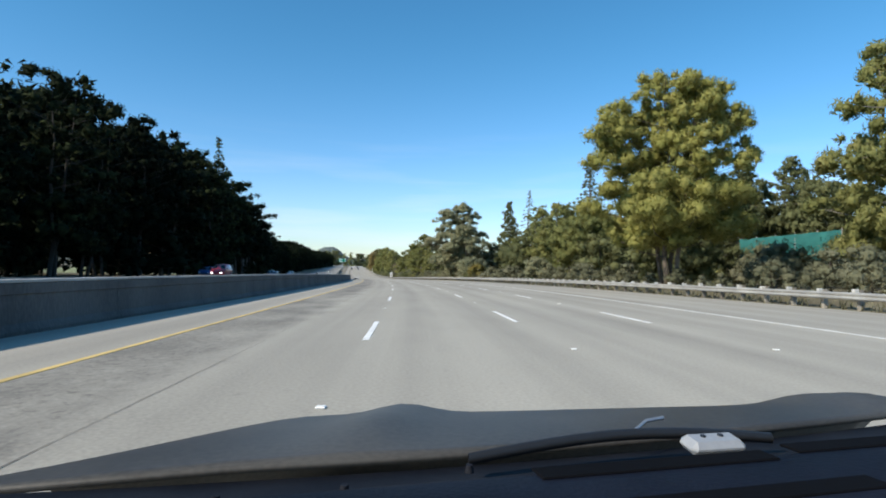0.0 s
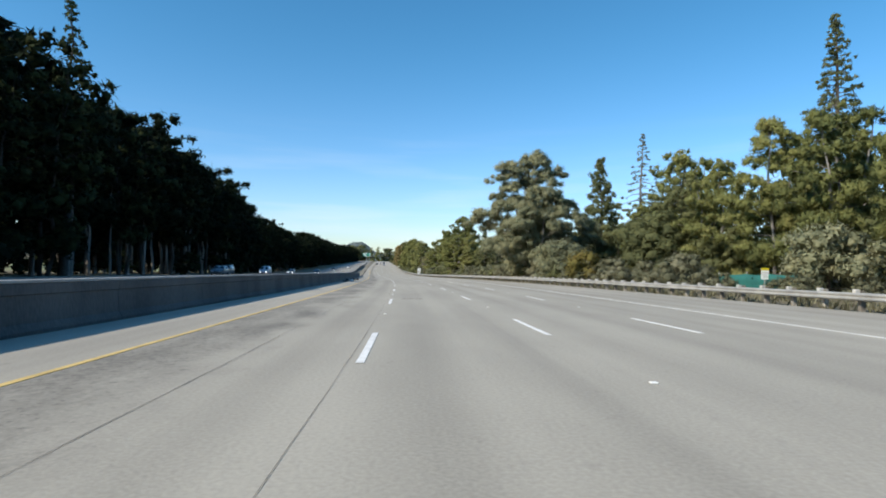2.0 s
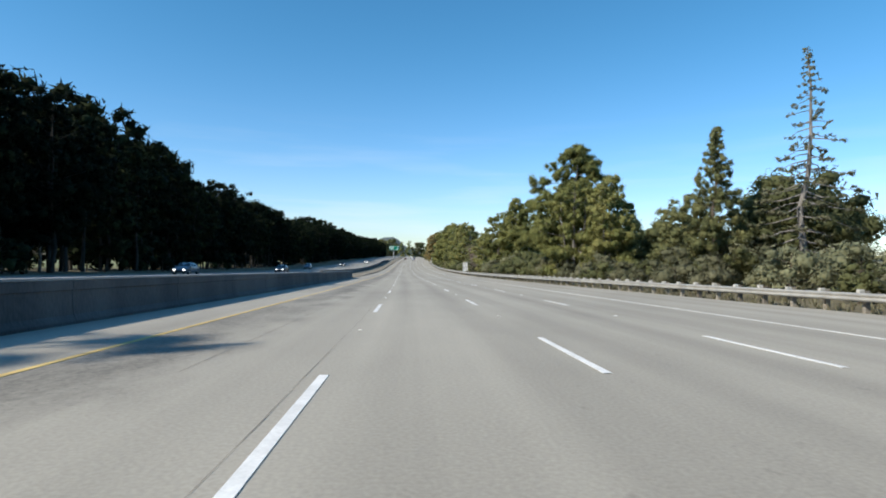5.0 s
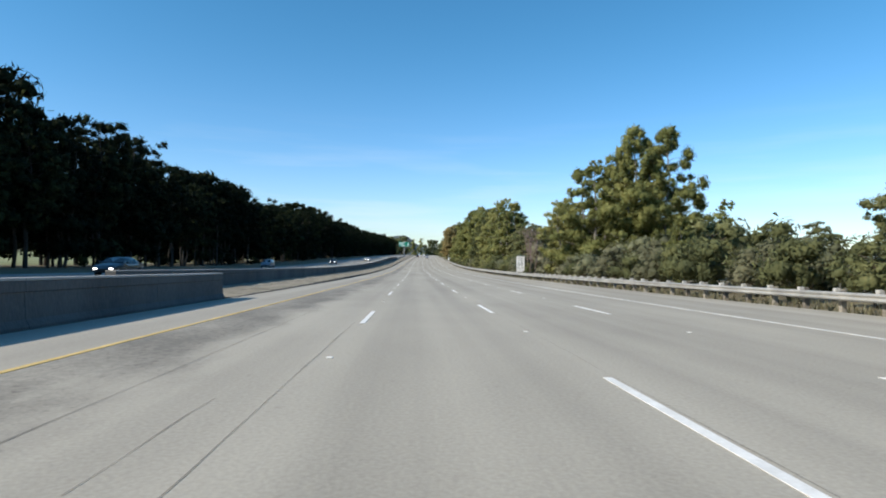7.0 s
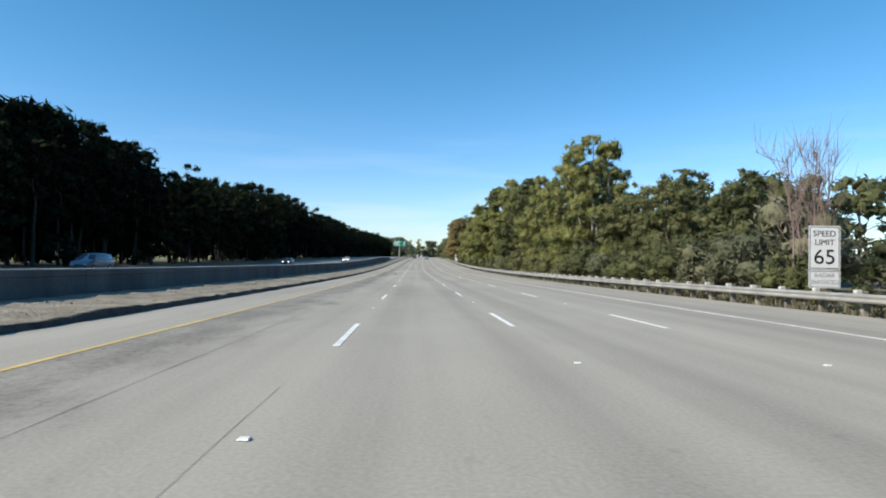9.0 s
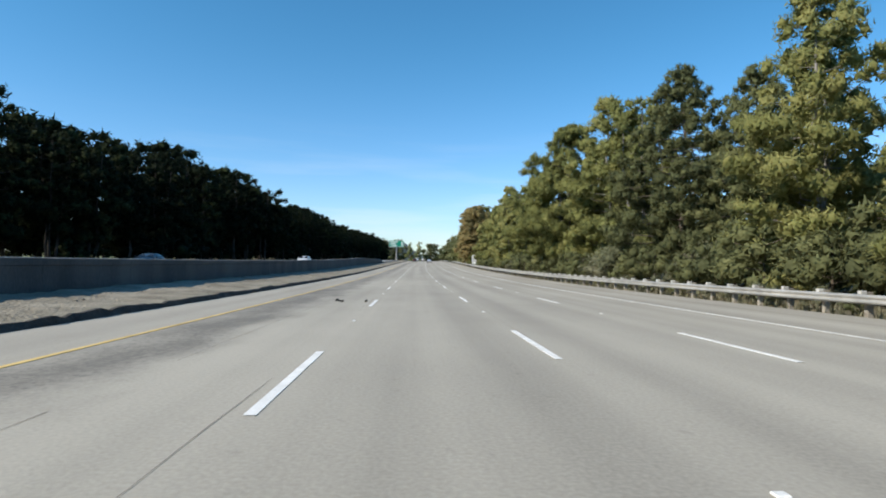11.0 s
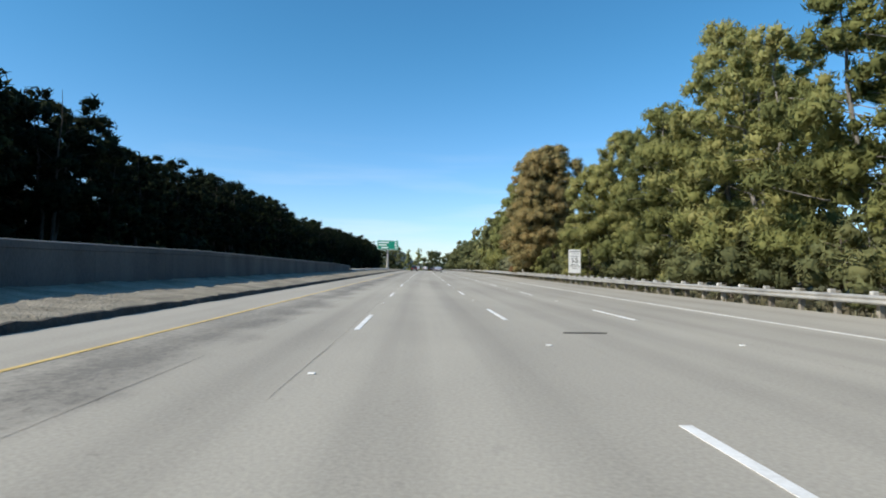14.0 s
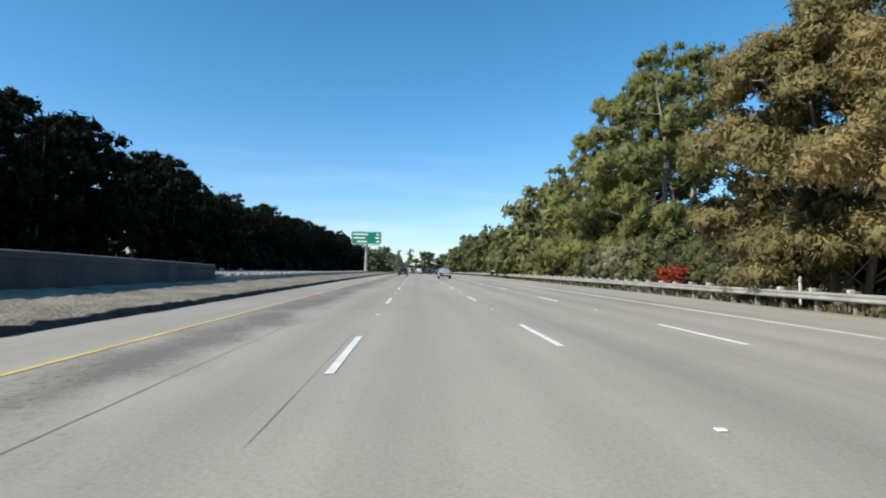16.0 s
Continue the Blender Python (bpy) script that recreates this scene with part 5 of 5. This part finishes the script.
# ---------- fences with green fabric ----------
def screen_fence(s0, s1, u, z0, z1, label):
    root = tagged(new("screen_fence", None), label, "fence")
    n = max(2, int((s1 - s0) / 3) + 1)
    for i in range(n):
        s = s0 + (s1 - s0) * i / (n - 1)
        x, y, z = at(s, u, 0.2)
        bm = bmesh.new()
        tube(bm, (0, 0, -0.3), (0, 0, z1 + 0.15), 0.045, None, 7)
        p = part("post", bm, M_SUNTOP_PALE, root)
        p.matrix_basis = pose(float(x), float(y), float(z))
    ss = spaced(s0, s1, 0.6)
    for a, b in zip(range(0, len(ss) - 1, 5), range(5, len(ss) + 4, 5)):
        seg = ss[a:b + 1]
        if len(seg) < 2:
            continue
        v, f, uv = ribbon(seg, lambda q: [(u - 0.06 + 0.05 * math.sin(q * 2.1), 0.2 + z0), (u - 0.06 + 0.07 * math.sin(q * 1.3), 0.2 + (z0 + z1) / 2), (u - 0.06, 0.2 + z1 - 0.08 * abs(math.sin(q * 1.05))),
                                          (u - 0.04, 0.2 + z1 - 0.08 * abs(math.sin(q * 1.05))), (u - 0.045 + 0.07 * math.sin(q * 1.3), 0.2 + (z0 + z1) / 2), (u - 0.045 + 0.05 * math.sin(q * 2.1), 0.2 + z0)])
        child("fabric_panel", mesh_from("fabric_panel", v, f, M_TEAL, uv, True), root, "sagging teal windscreen fabric")
    return root


screen_fence(53, 69, 42, 3.0, 5.9, "teal fabric windscreen on a tall court fence")
screen_fence(96.8, 108.4, 25.5, 0.05, 1.25, "low green fabric fence beside scrub")


# ---------- debris ----------
def scrap(s, u, size, seed, label, mat=M_TYRE, name="tyre_scrap"):
    rng = np.random.default_rng(seed)
    bm = bmesh.new()
    bmesh.ops.create_grid(bm, x_segments=12, y_segments=4, size=0.5)
    for v in bm.verts:
        x, y = v.co.x, v.co.y
        v.co = Vector((x * size, y * size * 0.45 + 0.1 * math.sin(4 * x), size * (0.12 + 0.35 * abs(math.sin(3.1 * x + seed)) * (0.6 + 0.4 * math.cos(5 * y))) + rng.normal() * 0.02))
    r = bmesh.ops.solidify(bm, geom=bm.faces[:], thickness=0.03)
    low = min(v.co.z for v in bm.verts)
    for v in bm.verts:
        v.co.z -= low
    me = bpy.data.meshes.new(name)
    bm.to_mesh(me)
    bm.free()
    me.materials.append(mat)
    ob = tagged(new(name, me), label, "debris")
    ob.matrix_basis = stand(s, u, 0.002, seed * 40)


scrap(131.4, -7.45, 0.9, 1, "curled black tyre scrap on the shoulder")
scrap(131.8, -6.75, 0.75, 2, "crumpled pale plastic sheet on the shoulder", M_PLATE, "plastic_sheet")
scrap(142.6, -6.85, 0.8, 3, "flat black tyre scrap on the shoulder")
scrap(364.8, -3.1, 0.22, 4, "small dark scrap of rubber on the lane")
scrap(365.3, -2.15, 0.14, 5, "small dark scrap of rubber on the lane")


def marker_post(s, u):
    """A slim flexible post with a reflective band."""
    root = tagged(new("marker_post", None), "slim white marker post behind the guardrail", "marker post")
    bm = bmesh.new()
    box(bm, -0.05, 0.05, -0.012, 0.012, -0.3, 1.25, 0.006)
    post = part("post", bm, M_SIGNWHITE, root)
    bm = bmesh.new()
    box(bm, -0.04, 0.04, -0.018, -0.013, 1.0, 1.18)
    part("reflector", bm, M_PLATE, post, "pale reflector strip")
    root.matrix_basis = stand(s, u, 0.0, tilt=False)


marker_post(524, 14.5)


# ---------- vehicles ----------
SEDAN = [(-2.3, 0.55, 0.78), (-2.2, 0.4, 0.95), (-1.55, 0.34, 1.02), (-0.95, 0.3, 1.38), (-0.2, 0.28, 1.44), (0.45, 0.28, 1.4), (1.15, 0.3, 1.0), (1.9, 0.32, 0.9), (2.25, 0.4, 0.72), (2.33, 0.5, 0.6)]
WAGON = [(-2.3, 0.5, 0.85), (-2.25, 0.38, 1.3), (-1.9, 0.34, 1.62), (-0.9, 0.3, 1.68), (0.1, 0.28, 1.68), (0.55, 0.28, 1.6), (1.25, 0.3, 1.08), (1.9, 0.32, 0.98), (2.25, 0.4, 0.78), (2.32, 0.5, 0.62)]
VAN = [(-2.6, 0.5, 0.95), (-2.58, 0.4, 1.8), (-2.4, 0.36, 2.0), (-1.0, 0.32, 2.05), (0.6, 0.3, 2.03), (1.1, 0.3, 1.95), (1.8, 0.32, 1.2), (2.2, 0.34, 1.08), (2.45, 0.42, 0.85), (2.5, 0.5, 0.65)]
PAINTS = {}


def car_paint(name, c):
    if name not in PAINTS:
        m = plain(name + "_car_paint", c, 0.3, 0.25)
        m.node_tree.nodes["Principled BSDF"].inputs["Coat Weight"].default_value = 0.6
        PAINTS[name] = m
    return PAINTS[name]


def vehicle(name, outline, colour, rgb, label, half=0.9, lit=False):
    """A car along +y. outline: (y, underside, top) stations."""
    root = tagged(new(name, None), label, "car")
    paint = car_paint(colour, rgb)
    verts, faces = [], []
    ring = None
    belt = 0.92 if outline is SEDAN else 1.02
    for y, z0, z1 in outline:
        end = 0.88 if abs(y) > 2.15 else 1.0
        zb = min(belt, z1 - 0.02)
        hw = half * end
        roof = hw if z1 <= belt + 0.12 else hw * (0.76 if outline is not VAN else 0.9)
        pts = [(-hw * 0.92, z0), (-hw, z0 + 0.12), (-hw, (z0 + zb) / 2 + 0.08), (-hw * 0.97, zb), (-roof, z1 - 0.07), (-roof * 0.8, z1), (0, z1 + 0.025),
               (roof * 0.8, z1), (roof, z1 - 0.07), (hw * 0.97, zb), (hw, (z0 + zb) / 2 + 0.08), (hw, z0 + 0.12), (hw * 0.92, z0)]
        ring = len(pts)
        verts += [(x, y, z) for x, z in pts]
    for i in range(len(outline) - 1):
        for j in range(ring - 1):
            a = i * ring + j
            faces.append((a, a + 1, a + ring + 1, a + ring))
        faces.append((i * ring + ring - 1, i * ring, (i + 1) * ring, (i + 1) * ring + ring - 1))
    faces.append(tuple(range(ring)))
    faces.append(tuple(range(len(verts) - ring, len(verts)))[::-1])
    child("body", mesh_from("body", verts, faces, paint, None, True), root)

    def glass(nm, quad, off):
        q = [Vector(p) for p in quad]
        n = (q[1] - q[0]).cross(q[2] - q[0]).normalized()
        if n.dot(Vector(off)) < 0:
            n = -n
        v = [p + n * 0.012 for p in q] + [p - n * 0.03 for p in q]
        child(nm, mesh_from(nm, v, [(0, 1, 2, 3), (7, 6, 5, 4), (0, 4, 5, 1), (1, 5, 6, 2), (2, 6, 7, 3), (3, 7, 4, 0)], M_GLASS), root, "dark tinted glass")

    tall = [(y, z1) for y, _, z1 in outline if z1 > belt + 0.2]
    ya, yb = tall[0][0], tall[-1][0]
    za, zb_ = tall[0][1], tall[-1][1]
    k0 = [o for o in outline if o[0] < ya][-1]
    k1 = [o for o in outline if o[0] > yb][0]
    r = 0.76 if outline is not VAN else 0.9
    glass("rear_window", [(-half * r * 0.86, ya - 0.04, za - 0.04), (half * r * 0.86, ya - 0.04, za - 0.04), (half * 0.82, k0[0] + 0.1, max(belt, k0[2]) + 0.03), (-half * 0.82, k0[0] + 0.1, max(belt, k0[2]) + 0.03)], (0, -1, 0.5))
    glass("windscreen", [(-half * r * 0.86, yb + 0.05, zb_ - 0.03), (half * r * 0.86, yb + 0.05, zb_ - 0.03), (half * 0.86, k1[0] - 0.08, k1[2] + 0.06), (-half * 0.86, k1[0] - 0.08, k1[2] + 0.06)], (0, 1, 0.5))
    for sx in (-1, 1):
        mid = (ya + yb) / 2
        for a, b in ((ya + 0.05, mid - 0.05), (mid + 0.05, yb + 0.15)):
            glass("side_window", [(sx * (half * r + 0.02), a, za - 0.12), (sx * (half * r + 0.02), min(b, yb), za - 0.12), (sx * half * 0.985, b, belt + 0.04), (sx * half * 0.985, a, belt + 0.04)], (sx, 0, 0.2))
        for y in (-1.35, 1.42):
            bm = bmesh.new()
            tube(bm, (sx * (half - 0.2), y, 0.32), (sx * (half + 0.01), y, 0.32), 0.32, None, 18)
            w = part("wheel", bm, M_TYRE, root)
            bm = bmesh.new()
            tube(bm, (sx * (half - 0.02), y, 0.32), (sx * (half + 0.02), y, 0.32), 0.2, 0.17, 14)
            part("rim", bm, M_RIM, w)
        bm = bmesh.new()
        box(bm, sx * half * 0.66 - 0.14, sx * half * 0.66 + 0.14, outline[0][0] - 0.012, outline[0][0] + 0.12, 0.72, 0.86 if outline is SEDAN else 1.05, 0.02)
        part("tail_lamp", bm, M_TAIL, root, "red tail lamp")
        bm = bmesh.new()
        box(bm, sx * half * 0.62 - 0.14, sx * half * 0.62 + 0.14, outline[-1][0] - 0.16, outline[-1][0] + 0.015, 0.58, 0.7, 0.02)
        part("headlamp", bm, M_LAMP if lit else M_PLATE, root, "lit headlamp" if lit else "clear headlamp")
        bm = bmesh.new()
        box(bm, sx * (half + 0.1) - 0.1, sx * (half + 0.1) + 0.1, yb + 0.28, yb + 0.4, belt + 0.05, belt + 0.2, 0.03)
        part("wing_mirror", bm, paint, root)
    bm = bmesh.new()
    box(bm, -0.16, 0.16, outline[0][0] - 0.015, outline[0][0] + 0.05, 0.6, 0.68)
    part("number_plate", bm, M_PLATE, root)
    bm = bmesh.new()
    box(bm, -half * 0.82, half * 0.82, outline[0][0] - 0.02, outline[0][0] + 0.15, 0.36, 0.55, 0.03)
    part("bumper", bm, M_BLACK, root)
    return root


SILVER, DARK, BLUE, RED, WHITEC, GREYC = ("silver", (0.42, 0.43, 0.46)), ("charcoal", (0.03, 0.032, 0.036)), ("blue", (0.02, 0.07, 0.25)), ("red", (0.5, 0.025, 0.035)), ("white", (0.75, 0.75, 0.74)), ("grey", (0.16, 0.17, 0.2))
AHEAD = [("car", SEDAN, SILVER, 585, 3.3, "silver saloon car driving ahead"), ("car", WAGON, DARK, 612, -3.2, "dark hatchback driving ahead"),
         ("car", SEDAN, DARK, 640, 3.5, "dark saloon car driving ahead"), ("car", WAGON, WHITEC, 676, 0.1, "white estate car far ahead"),
         ("van", VAN, WHITEC, 720, -3.4, "white van far ahead"), ("car", SEDAN, DARK, 745, 3.5, "dark saloon car far ahead"), ("car", SEDAN, WHITEC, 790, 0.0, "white saloon car far ahead")]
for name, shape, (cn, rgb), s, u, label in AHEAD:
    vehicle(name, shape, cn, rgb, label).matrix_basis = stand(s, u, 0.002)
ONCOMING = [("car", SEDAN, BLUE, 86, -27.2, False, "blue saloon car on the oncoming lanes"), ("car", WAGON, RED, 78, -23.5, True, "red hatchback on the oncoming lanes"),
            ("car", SEDAN, GREYC, 152, -27.5, False, "grey saloon car on the shaded oncoming lanes"), ("car", WAGON, DARK, 167, -30.3, False, "dark estate car on the shaded oncoming lanes"),
            ("van", WAGON, SILVER, 180, -26.0, True, "silver people carrier on the oncoming lanes"), ("car", SEDAN, GREYC, 226, -27.0, True, "grey saloon car with lit headlamps, oncoming"),
            ("car", SEDAN, DARK, 262, -23.0, True, "dark saloon car with lit headlamps, oncoming"), ("car", WAGON, GREYC, 335, -30.2, False, "grey estate car on the shaded oncoming lanes"),
            ("car", SEDAN, DARK, 402, -26.5, True, "dark saloon car with lit headlamps, oncoming"), ("car", SEDAN, WHITEC, 447, -20, True, "white saloon car behind the median wall")]
for name, shape, (cn, rgb), s, u, lit, label in ONCOMING:
    vehicle(name, shape, cn, rgb, label, lit=lit).matrix_basis = stand(s, u, left_rise(s) + 0.002, 180)


# ---------- the front of the car that carries the eye, as it stands at the start ----------
# grey-brown base: dust, and the road's reflection put into the colour
M_HOOD = mottled("dark_lacquer_toned_for_dust_and_reflections", (0.036, 0.034, 0.031), (0.08, 0.074, 0.065), 1.5, 70.0, 0.5, 0.03, dist=0.002)
M_DASH = mottled("dark_dashboard_plastic", (0.005, 0.006, 0.011), (0.011, 0.013, 0.022), 4.0, 120.0, 0.6, 0.3, dist=0.004)
M_COWL = mottled("grey_cowl_plastic", (0.008, 0.009, 0.013), (0.02, 0.021, 0.026), 5.0, 90.0, 0.65, 0.3, dist=0.004)
M_VENT = plain("black_vent_plastic", (0.003, 0.003, 0.004), 0.9)
M_HOOD.node_tree.nodes["Principled BSDF"].inputs["Specular IOR Level"].default_value = 0.3
for _m in (M_DASH, M_COWL, M_VENT):
    _m.node_tree.nodes["Principled BSDF"].inputs["Specular IOR Level"].default_value = 0.08
M_CLEAR = plain("milky_clear_plastic", (0.3, 0.31, 0.325), 0.35)


def rear_edge(x):
    return 1.09 + 0.2 * x + 0.06 * x * x


def front_edge(x):
    return 1.64 + 0.11 * x - max(0.0, -0.25 - x) ** 1.5


def screen_edge(x):
    return 0.87 + 0.22 * x


def sheet(name, xs, rows_of, mat, parent, label="", thick=0.012):
    """A curved panel: for each x a row of (y, z) points, closed below."""
    verts, faces = [], []
    k = None
    for x in xs:
        r = rows_of(x)
        k = len(r)
        verts += [(x, y, z) for y, z in r]
    n = len(verts)
    verts += [(x, y, z - thick) for x, y, z in verts]
    m = len(xs)
    for i in range(m - 1):
        for j in range(k - 1):
            a = i * k + j
            faces += [(a, a + k, a + k + 1, a + 1), (n + a, n + a + 1, n + a + k + 1, n + a + k)]
    for j in range(k - 1):
        faces += [(j, j + 1, n + j + 1, n + j), ((m - 1) * k + j, n + (m - 1) * k + j, n + (m - 1) * k + j + 1, (m - 1) * k + j + 1)]
    for i in range(m - 1):
        faces += [(i * k, n + i * k, n + (i + 1) * k, (i + 1) * k), (i * k + k - 1, (i + 1) * k + k - 1, n + (i + 1) * k + k - 1, n + i * k + k - 1)]
    return child(name, mesh_from(name, verts, faces, mat, None, True), parent, label)


own = tagged(new("car", None), "dark car front toned for dust and reflections, with bonnet, wiper and dashboard", "car")


def bonnet_row(x):
    r, f = rear_edge(x), front_edge(x)
    pts = []
    for i in range(13):
        q = i / 12
        y = r + (f - r) * q
        ridge = 0.028 * math.exp(-((x + 0.12 - 0.1 * q) / 0.1) ** 2) + 0.03 * math.exp(-((x - 1.32 + 0.1 * q) / 0.12) ** 2)
        pts.append((y, 0.985 - 0.055 * q ** 1.8 + ridge * min(1, 2 * q) - 0.05 * max(0, -0.3 - x) ** 1.2))
    pts += [(f + 0.12, 0.88), (f + 0.24, 0.76), (f + 0.3, 0.6)]
    return pts


sheet("bonnet", list(np.linspace(-0.78, 1.62, 49)), bonnet_row, M_HOOD, own, "dark bonnet, grey-brown for dust and the mirrored road")
sheet("cowl", list(np.linspace(-0.8, 1.5, 24)), lambda x: [(screen_edge(x) - 0.03, 0.99), (screen_edge(x) + 0.04, 1.0), ((screen_edge(x) + rear_edge(x)) / 2, 0.97), (rear_edge(x) - 0.015, 0.965)], M_COWL, own, "grey plastic cowl under the windscreen")
sheet("dashboard", list(np.linspace(-0.8, 1.5, 24)), lambda x: [(0.42 + 0.2 * x, 1.02), (0.5 + 0.2 * x, 1.075), (0.7 + 0.21 * x, 1.075), (screen_edge(x) - 0.05, 1.03)], M_DASH, own, "dark plastic dashboard top")
for x0, x1, dy in ((0.16, 0.52, 0.72), (0.56, 0.95, 0.74), (0.1, 0.6, 0.6)):
    bm = bmesh.new()
    box(bm, 0, x1 - x0, -0.02, 0.02, 0, 0.004, 0.002)
    p = part("air_vent", bm, M_VENT, own, "black demister slot")
    p.matrix_basis = pose(x0, dy - 0.02 + 0.21 * x0, 1.074, 0, 0, 12)
verts, faces = [], []
for i, q in enumerate(np.linspace(0, 1, 13)):
    x, y, z = 0.1 + 0.62 * q, 0.99 + 0.2 * (0.1 + 0.62 * q) + 0.02 * math.sin(3 * q), 1.005 + 0.02 * math.sin(3.1 * q)
    for k in range(8):
        verts.append((x, y + 0.011 * math.cos(k * math.pi / 4), z + 0.011 * math.sin(k * math.pi / 4)))
        if i:
            o, j = (i - 1) * 8, (k + 1) % 8
            faces.append((o + k, o + j, o + 8 + j, o + 8 + k))
wiper = child("wiper", mesh_from("wiper", verts, faces, M_BLACK, None, True), own, "black wiper arm")
bm = bmesh.new()
tube(bm, (0.43, 1.12, 1.02), (0.47, 1.15, 1.036), 0.003, None, 8)
tube(bm, (0.47, 1.15, 1.036), (0.51, 1.16, 1.04), 0.004, None, 8)
part("wiper_joint", bm, M_RIM, wiper)
for x, y in ((-0.28, 0.86), (-0.1, 0.9), (0.1, 0.99)):
    bm = bmesh.new()
    tube(bm, (x, y, 0.99), (x, y, 1.003), 0.008, 0.006, 14)
    part("cowl_clip", bm, M_COWL, own)
bm = bmesh.new()
box(bm, -0.3, 1.3, 1.75, 1.98, 0.3, 0.62, 0.05)
part("bumper", bm, M_HOOD, own)
for sx in (-0.66, 1.45):
    bm = bmesh.new()
    tube(bm, (sx - 0.1, 1.1, 0.32), (sx + 0.1, 1.1, 0.32), 0.32, None, 20)
    part("wheel", bm, M_TYRE, own)
own.matrix_basis = stand(0, float(drift(0)), 0.0)
tag = tagged(new("toll_tag", None), "milky plastic toll tag lying on the dashboard edge", "toll tag")
bm = bmesh.new()
box(bm, -0.066, 0.066, -0.028, 0.028, 0, 0.026, 0.011)
for e in bm.verts:
    e.co.x *= 1 - 5.5 * max(0.0, e.co.z - 0.006)
tag_body = part("case", bm, M_CLEAR, tag)
for x in (-0.02, 0.02):
    bm = bmesh.new()
    tube(bm, (x, 0.006, 0.0255), (x, 0.006, 0.028), 0.006, None, 10)
    part("stud", bm, M_BLACK, tag_body)
tag.matrix_basis = own.matrix_basis @ pose(0.52, 0.985, 1.03, 10, 0, 10) @ Matrix.Scale(0.85, 4)
